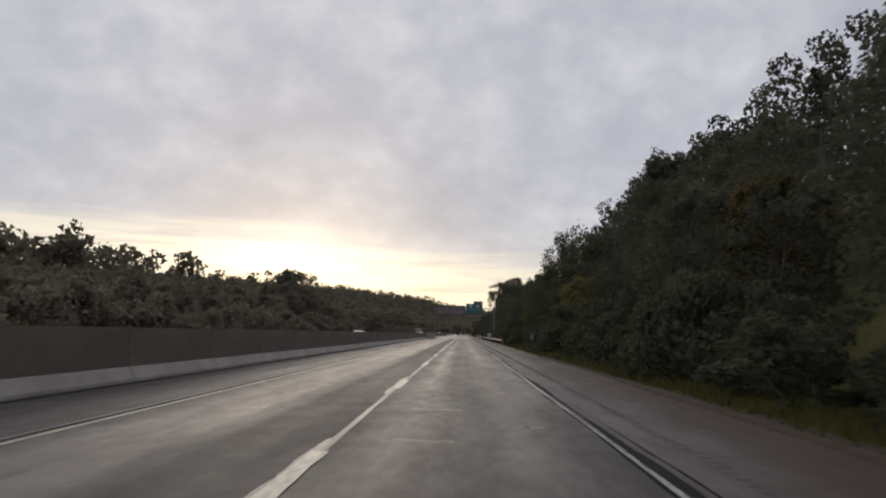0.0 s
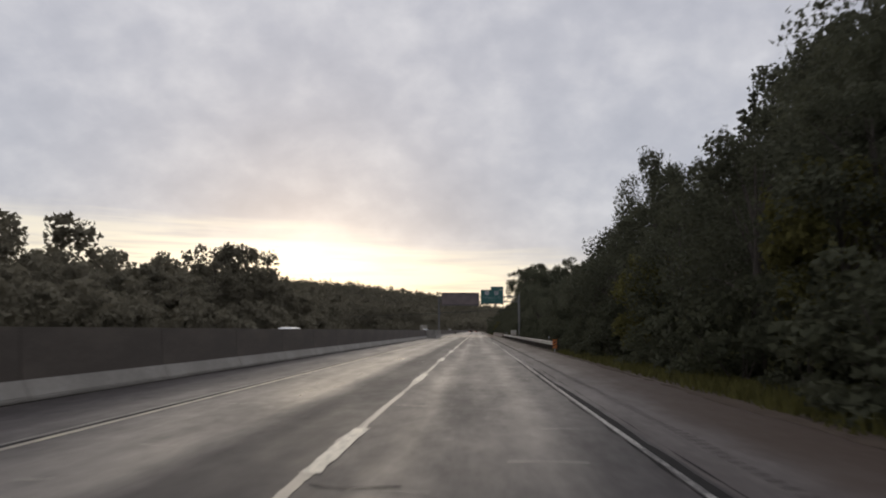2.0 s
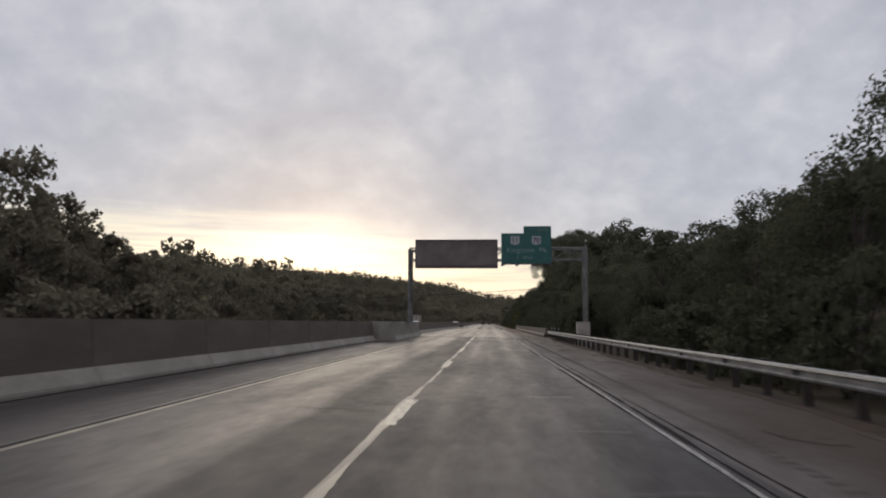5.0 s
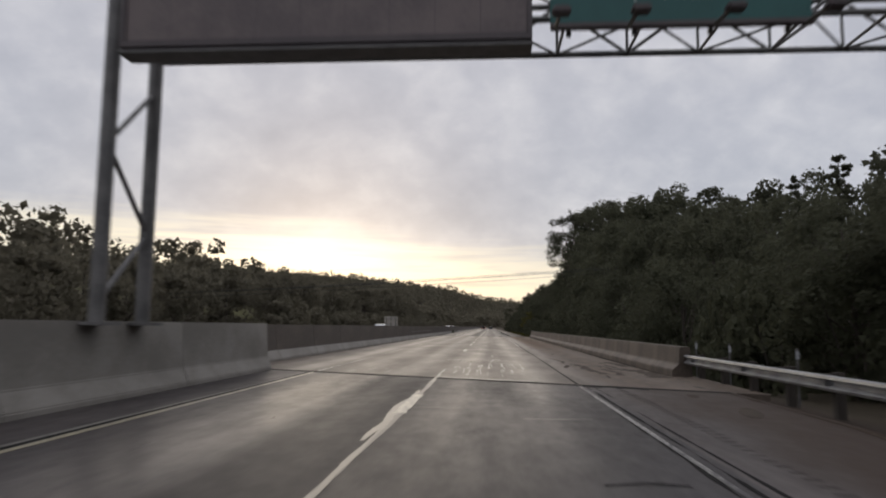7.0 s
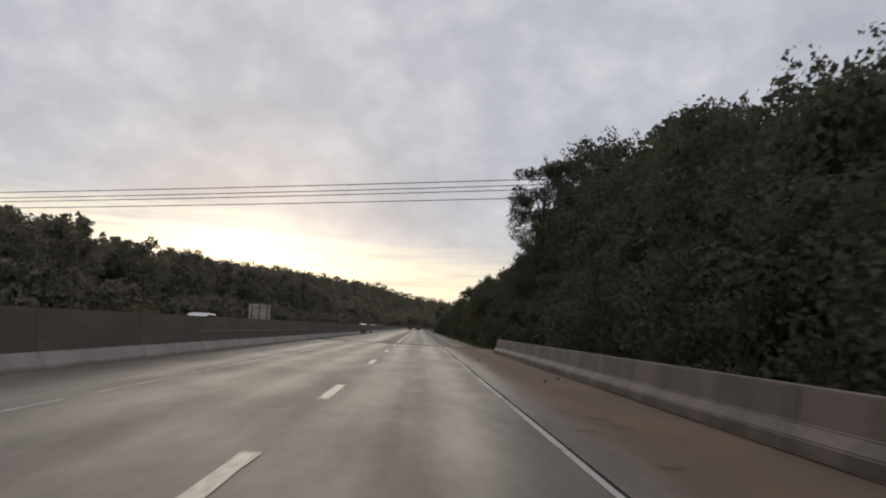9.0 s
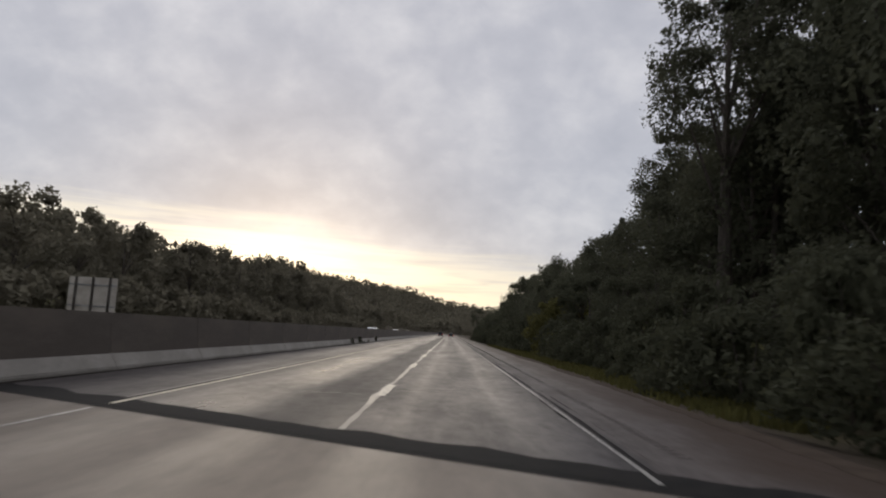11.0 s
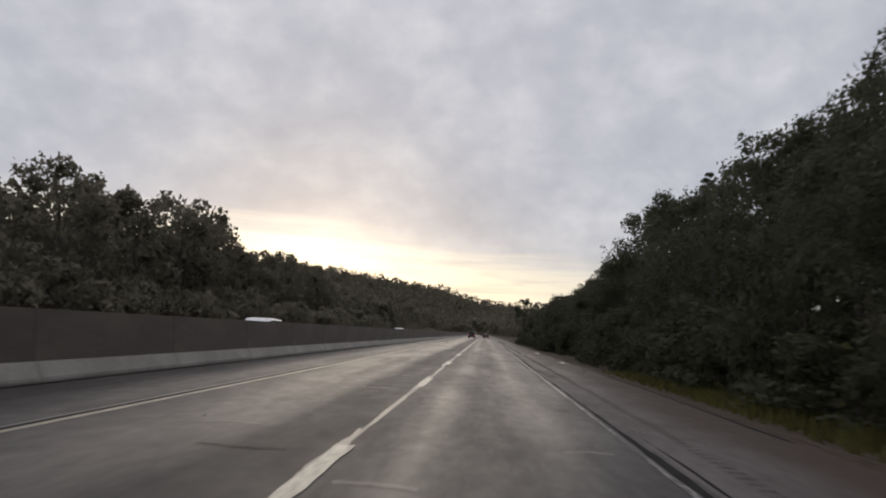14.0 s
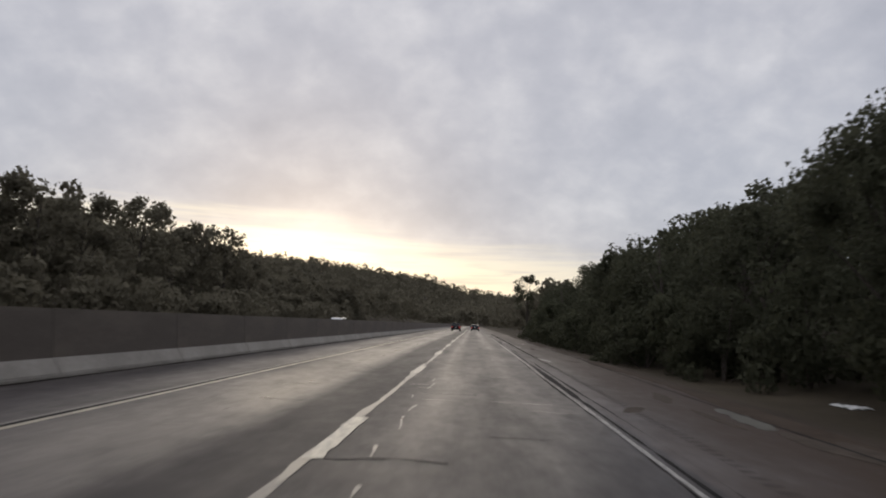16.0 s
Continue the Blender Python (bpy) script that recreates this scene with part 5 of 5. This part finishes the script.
LABEL = {
    "high": "very tall broad-leaved tree with a high crown at the wood edge",
    "tree": "tall dark broad-leaved tree on the wooded roadside bank",
    "light": "dark broad-leaved tree standing back in the roadside wood",
    "conifer": "dark conifer with drooping boughs among the roadside trees",
    "shrub": "dense dark shrub at the foot of the roadside trees",
    "autumn": "tree with yellowing leaves at the edge of the wood",
    "rust": "tree with browning leaves at the edge of the wood",
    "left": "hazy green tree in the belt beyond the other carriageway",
}
PROTO = {
    "tree": [broad_tree(s, 12.0, sp, lo, each=118, leaf=0.126) for s, sp, lo in ((1, 3.5, 0.2), (2, 4.0, 0.16), (3, 3.1, 0.24), (4, 3.8, 0.2), (5, 4.3, 0.12), (6, 2.9, 0.2))],
    "light": [broad_tree(s, 12.0, sp, lo, each=78, leaf=0.20) for s, sp, lo in ((11, 3.6, 0.08), (12, 4.1, 0.06), (13, 3.2, 0.10), (14, 3.9, 0.05))],
    "high": [broad_tree(s, 25.0, sp, 0.56, 60, 280, 0.13) for s, sp in ((61, 4.5), (62, 5.0))],
    "left": [broad_tree(s, 12.0, sp, lo, each=62, leaf=0.25, kind="haze_leaf") for s, sp, lo in ((15, 4.0, 0.03), (16, 4.4, 0.02), (17, 3.6, 0.04))],
    "conifer": [conifer(21, 14.0, 2.7), conifer(22, 14.0, 2.3)],
    "shrub": [shrub(31), shrub(32, 3.0, 2.7), shrub(33, 4.2, 2.2)],
    "autumn": [broad_tree(41, 8.0, 3.0, 0.10, kind="autumn", name="autumn_tree"), shrub(42, 4.6, 2.4, "autumn", "autumn_shrub")],
    "rust": [broad_tree(43, 9.0, 3.2, 0.12, kind="rust", name="autumn_tree")],
}
HEIGHT = {"high": 25.6, "tree": 12.6, "light": 12.6, "left": 12.6, "conifer": 14.0, "shrub": 3.4, "autumn": 8.4, "rust": 9.4}
CATEGORY = {"high": "tree", "tree": "tree", "light": "tree", "left": "tree", "conifer": "tree", "shrub": "shrub", "autumn": "tree", "rust": "tree"}
planting = random.Random(77)
used = set()


def plant(kind, x, y, top, wide=None, label=None, group="roadside trees", which=None):
    """Stand a tree on the ground so that its tip reaches the height top."""
    protos = PROTO[kind]
    i = planting.randrange(len(protos)) if which is None else which
    src = protos[i]
    gz = float(land(x, y)) - 0.05
    s = max(0.35, (top - gz) / HEIGHT[kind]) if kind != "shrub" else max(0.4, (top - gz) / (3.4, 3.0, 4.2)[i])
    w = s ** 0.75 if wide is None else wide
    m = pose(x, y, gz, 0, 0, planting.uniform(0, 360)) @ Matrix.Diagonal((w, w, s, 1.0))
    tagged(src, label or LABEL[kind], CATEGORY[kind], group)
    if (kind, i) in used:
        o = copy_thing(src, m @ Matrix.Diagonal((*src.scale, 1.0)).inverted())
        tagged(o, label or LABEL[kind], CATEGORY[kind], group)
        return o
    used.add((kind, i))
    src.matrix_basis = m
    return src


def tops(y, table):
    return float(np.interp(y, [a for a, _ in table], [b for _, b in table]))


# height of the tree tops above the road, along it, for rows at growing distance
ROWS = {
    11.5: [(-20, 8.5), (60, 9.0), (92, 9.5), (110, 9.5), (115, 8.4), (140, 7.8), (165, 6.5), (190, 6.0), (207, 6.5), (230, 8.0), (262, 7.5), (270, 5.5), (305, 5.5), (311, 8.5), (345, 9.2), (370, 9.2), (386, 8.8), (398, 7.8), (440, 7.6), (485, 7.5)],
    17.0: [(-20, 13.0), (50, 14.5), (57, 16.5), (63, 17.4), (70, 16.2), (80, 16.4), (95, 16.2), (104, 17.6), (111, 17.6), (117, 13.0), (125, 11.2), (134, 10.2), (146, 10.0), (156, 9.6), (178, 8.4), (184, 8.2), (198, 9.8), (221, 12.5), (231, 12.6), (240, 15.0), (248, 16.0), (262, 18.6), (278, 20.0), (287, 22.5), (300, 22.5), (308, 16.0), (322, 16.0), (332, 13.4), (342, 13.8), (372, 14.5), (384, 15.5), (390, 15.5), (394, 10.5), (400, 10.3), (415, 11.0), (485, 10.8)],
    25.0: [(-20, 20.0), (60, 22.5), (98, 25.0), (118, 21.0), (130, 18.0), (138, 15.5), (155, 13.0), (197, 11.2), (212, 14.0), (242, 17.5), (262, 22.0), (270, 25.0), (292, 26.5), (304, 26.5), (312, 22.5), (336, 22.3), (346, 20.0), (352, 19.8), (360, 21.0), (372, 20.0), (388, 19.5), (397, 14.0), (415, 14.0), (485, 14.5)],
}
DEEP = {
    34.0: [(-20, 27.5), (60, 30.5), (100, 32.5), (120, 28.0), (138, 21.0), (160, 17.0), (200, 14.0), (213, 14.8), (230, 19.5), (255, 23.5), (270, 27.0), (285, 29.0), (304, 29.0), (314, 25.5), (372, 24.5), (395, 19.0), (485, 18.0)],
    43.0: [(-10, 35.0), (80, 38.5), (108, 39.0), (125, 31.0), (140, 22.0), (200, 16.0), (270, 25.0), (320, 28.0), (375, 27.0), (400, 21.0), (480, 20.0)],
}
STEP = {11.5: 5.6, 17.0: 6.4, 25.0: 7.6}
jobs = []
for x0, table in ROWS.items():
    y = table[0][0]
    while y < table[-1][0]:
        x = x0 + planting.uniform(-1.6, 1.6) + (2.4 if (276 < y < 304 or 97 < y < 114) and 12 < x0 < 20 else 0.0)
        t_ = tops(y, table) * planting.uniform(0.86, 1.04)
        kind = "conifer" if planting.random() < 0.14 and x0 > 12 else "tree" if x0 < 20 and y < 400 else "light"
        jobs.append((kind, x, y + planting.uniform(-1.5, 1.5), t_))
        y += STEP[x0] * planting.uniform(0.8, 1.2)
# trees that stand out
jobs += [("conifer", 20.6, 98.6, 18.6), ("tree", 15.9, 107.0, 18.8, 0.85), ("tree", 29.2, 101.0, 27.2), ("high", 15.6, 298.0, 25.4, 1.0), ("high", 21.6, 297.5, 27.6, 1.0), ("high", 20.2, 317.0, 21.8, 0.9), ("tree", 17.8, 299.0, 16.0, 1.15), ("tree", 19.0, 303.0, 21.5, 1.1), ("tree", 16.5, 302.5, 13.5, 1.1),
         ("tree", 18.9, 281.0, 24.0), ("tree", 24.0, 263.4, 22.0), ("tree", 28.2, 274.0, 25.0), ("tree", 12.2, 380.6, 12.2, 0.8), ("tree", 12.9, 376.6, 12.8, 0.8), ("tree", 10.6, 385.0, 8.8, 0.75), ("conifer", 17.8, 119.5, 14.6, 1.2), ("conifer", 17.4, 125.5, 13.0, 1.2), ("conifer", 17.8, 131.0, 12.0, 1.2), ("conifer", 17.4, 135.5, 10.2, 1.1), ("tree", 16.9, 145.5, 12.2, 0.85), ("tree", 16.2, 235.0, 13.4), ("tree", 17.4, 239.5, 15.0), ("tree", 15.4, 464.0, 10.4)]
for job in jobs:
    plant(*job)
plant("autumn", 10.9, 67.4, 7.0, 0.65, which=0)
plant("autumn", 10.4, 57.4, 6.8, 0.7, which=0)
plant("autumn", 10.2, 84.2, 6.0, 0.75, which=0)
plant("autumn", 11.6, 329.0, 5.8, which=1)
plant("autumn", 11.4, 334.5, 5.2, which=1)
plant("autumn", 11.8, 325.0, 6.6, which=0)
plant("autumn", 10.0, 325.5, 6.0, 0.8, which=0)
plant("autumn", 9.8, 322.0, 5.0, which=1)
plant("autumn", 9.9, 330.0, 4.6, which=1)
plant("rust", 14.4, 31.0, 9.2, which=0)
plant("rust", 16.5, 37.0, 10.0, which=0)
# the lone open-crowned tree far ahead
LONE = broad_tree(51, 11.2, 2.7, 0.42, 30, 80, 0.15, "leaf", "tree", 0.5)
LONE.matrix_basis = pose(9.3, 495.0, float(land(9.3, 495.0)))
tagged(LONE, "lone tree with an open rounded crown beside the road", "tree", "roadside trees")
# undergrowth along the edge of the wood
y = -6.0
while y < 470:
    over_bridge = 184 < y < 262
    x = (9.6 if over_bridge else 8.7) + planting.uniform(-0.5, 1.3)
    if 384 < y < 401:
        x += 2.3
    gz = float(land(x, y))
    if not (158 < y < 180 or 318 < y < 332 or 55 < y < 59 or 82 < y < 86):
        plant("shrub", x, y, gz + planting.uniform(2.2, 4.6) + (2.5 if over_bridge else 0.0), planting.uniform(0.8, 1.15), group="roadside shrubs")
    y += planting.uniform(2.6, 4.6)
# weeds at the foot of the median barrier
for x, y, s in ((-8.50, 322.6, 0.13), (-8.52, 329.4, 0.06), (-8.50, 336.4, 0.12), (-8.52, 326.0, 0.04), (-8.50, 317.2, 0.11)):
    o = copy_thing(PROTO["shrub"][1], pose(x, y, 0.0, 0, 0, 40 * y) @ Matrix.Diagonal((s * 0.8, s * 0.8, s * 1.6, 1)) @ Matrix.Diagonal((*PROTO["shrub"][1].scale, 1.0)).inverted())
    tagged(o, "tuft of weeds growing at the foot of the median barrier", "weed", "weeds")
# tree belt beyond the other carriageway
LEFT_TOPS = [(-10, 8.0), (138, 8.5), (145, 13.0), (152, 10.5), (165, 10.0), (182, 9.0), (250, 9.0), (262, 12.5), (300, 12.5), (318, 11.5), (333, 13.2), (350, 13.0), (357, 14.0), (367, 13.5), (374, 12.6), (382, 14.6), (395, 15.2), (404, 17.5), (420, 18.0), (432, 13.5), (442, 15.0), (480, 15.5), (492, 10.5), (560, 11.5)]
y = 30.0
while y < 560:
    if not 286 < y < 300:
        x = -36.0 + planting.uniform(-3.5, 2)
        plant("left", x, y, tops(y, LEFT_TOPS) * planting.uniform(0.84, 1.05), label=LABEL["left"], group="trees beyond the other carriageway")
    y += 8.6 * planting.uniform(0.8, 1.2)
# the tall clump that stands out of it
for x, y, top in ((-41.5, 164.0, 17.0), (-41.0, 171.0, 17.0), (-40.0, 178.0, 14.0), (-43.0, 157.0, 17.5), (-40.0, 185.0, 11.5)):
    plant("left", x, y, top, label=LABEL["left"], group="trees beyond the other carriageway")


def wood(name, label, spots, seed, each, leaf, kind="leaf"):
    """Many far trees as one mass of leafy clumps."""
    rng = np.random.default_rng(seed)
    cs, rs = [], []
    for x, y, h, r in spots:
        gz = float(land(x, y))
        for _ in range(5):
            a, f = rng.random() * 6.283, rng.random()
            cs.append((x + math.cos(a) * r * 0.6, y + math.sin(a) * r * 0.6, gz + h * (0.25 + 0.68 * f)))
            rs.append(r * (0.75 - 0.35 * f))
    v, q = leaves(rng, np.array(cs), np.array(rs), each, leaf, 0.85, 0.7)
    tagged(mesh_part(name, raw_mesh(name, v, q), M[kind], None), label, "woodland", kind="stuff")


rng = random.Random(91)
mid = [(rng.uniform(12, 70), rng.uniform(470, 900), rng.uniform(7, 12), rng.uniform(2.5, 4.0)) for _ in range(330)]
mid += [(rng.uniform(-110, -30), rng.uniform(540, 900), rng.uniform(9, 14), rng.uniform(3.0, 4.5)) for _ in range(330)]
mid += [(rng.uniform(-130, -55), rng.uniform(40, 560), rng.uniform(10, 14), rng.uniform(3.5, 5.0)) for _ in range(300)]
mid += [(rng.uniform(50, 100), rng.uniform(40, 480), rng.uniform(9, 14), rng.uniform(3.5, 5.0)) for _ in range(170)]
back = []
for x0, table in DEEP.items():
    y = table[0][0]
    while y < table[-1][0]:
        x = x0 + rng.uniform(-2.5, 2.5)
        back.append((x, y, max(4.0, tops(y, table) * rng.uniform(0.88, 1.0) - float(land(x, y))), rng.uniform(3.0, 4.4)))
        y += 4.5
y = 30.0
while y < 560:
    mid.append((-46.0 + rng.uniform(-4, 4), y, tops(y, LEFT_TOPS) * rng.uniform(0.75, 0.95) - 2.5, rng.uniform(3.0, 4.4)))
    y += 4.0
near_left = []
y = 20.0
while y < 560:
    if not 286 < y < 298:
        near_left.append((-30.5 + rng.uniform(-2.5, 1.5), y, rng.uniform(2.6, 5.0), rng.uniform(1.8, 2.8)))
    y += 2.2
wood("undergrowth", "pale scrub at the foot of the trees beyond the other carriageway", near_left, 9, 60, 0.30, "haze_leaf")
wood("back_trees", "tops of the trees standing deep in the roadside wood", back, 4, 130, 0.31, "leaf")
wood("distant_trees", "mass of trees lining the road further on", mid, 5, 34, 0.62, "haze_leaf")
ridge = []
while len(ridge) < 4600:
    a, r = math.radians(rng.uniform(-42, 24)), rng.uniform(780, 1480)
    x, y = math.sin(a) * r, 200 + math.cos(a) * r
    if abs(x + 8) > 22 or y > 945:
        ridge.append((x, y, rng.uniform(10, 17), rng.uniform(4.5, 7.5)))
for _ in range(620):
    a, r = math.radians(rng.uniform(-42, 20)), rng.uniform(1150, 1460)
    ridge.append((math.sin(a) * r, 200 + math.cos(a) * r, rng.uniform(16, 25), rng.uniform(8.0, 12.5)))
wood("far_woodland", "hazy wooded ridge closing the view ahead", ridge, 6, 10, 1.7, "haze_leaf")


def verge_grass():
    """Tufts of grass along the paved edge."""
    rng = np.random.default_rng(8)
    ys = np.concatenate([rng.uniform(-4, 98, 13000), rng.uniform(274, 362, 10500)])
    xs = EDGE + np.where(rng.random(len(ys)) < 0.07, 0.1 + rng.random(len(ys)), 0.85 + 2.5 * rng.random(len(ys)) ** 0.8)
    zs = land(xs, ys)
    a = rng.random(len(ys)) * 6.283
    h = 0.10 + 0.20 * rng.random(len(ys)) + 0.10 * np.clip(xs - EDGE - 0.8, 0, 1.5)
    dx, dy = np.cos(a) * 0.035, np.sin(a) * 0.035
    lx, ly = rng.normal(size=len(ys)) * 0.08, rng.normal(size=len(ys)) * 0.08
    v = np.stack([np.stack([xs - dx, ys - dy, zs - 0.02], -1), np.stack([xs + dx, ys + dy, zs - 0.02], -1),
                  np.stack([xs + dx * 0.3 + lx, ys + dy * 0.3 + ly, zs + h], -1), np.stack([xs - dx * 0.3 + lx, ys - dy * 0.3 + ly, zs + h], -1)], 1).reshape(-1, 3)
    tagged(mesh_part("verge_grass", raw_mesh("verge_grass", v, np.arange(len(v)).reshape(-1, 4)), M["grass"], None), "yellow-green rough grass on the roadside verge", "grass", kind="stuff")


verge_grass()


def litter(x, y, s, seed):
    """A crumpled white sheet lying on the verge."""
    rng = random.Random(seed)
    bm = bmesh.new()
    bmesh.ops.create_grid(bm, x_segments=7, y_segments=7, size=s)
    for v in bm.verts:
        v.co.z = 0.06 + abs(rng.gauss(0, 0.03)) * s * 2
        v.co.x += rng.gauss(0, 0.04)
        v.co.y *= 0.6
    bmesh.ops.solidify(bm, geom=bm.faces[:], thickness=0.01)
    ob = part("litter", bm, M["litter"], None)
    ob.matrix_basis = pose(x, y, float(land(x, y)), 0, 0, 30 * seed)
    tagged(ob, "crumpled white plastic sheet lying on the grass verge", "litter")


litter(9.6, 393.8, 0.50, 3)
litter(7.6, 294.0, 0.16, 4)
for i, (x, y) in enumerate(((3.9, 231.5), (4.6, 233.0), (3.1, 244.0))):
    bm = bmesh.new()
    bmesh.ops.create_icosphere(bm, subdivisions=2, radius=0.035)
    rr = random.Random(i)
    for v in bm.verts:
        v.co *= rr.uniform(0.7, 1.3)
        v.co.z = max(v.co.z, -0.03)
    ob = part("debris", bm, M["rubber"], None)
    ob.location = (x, y, 0.03)
    tagged(ob, "small dark lump of debris on the muddy shoulder", "debris", "debris")
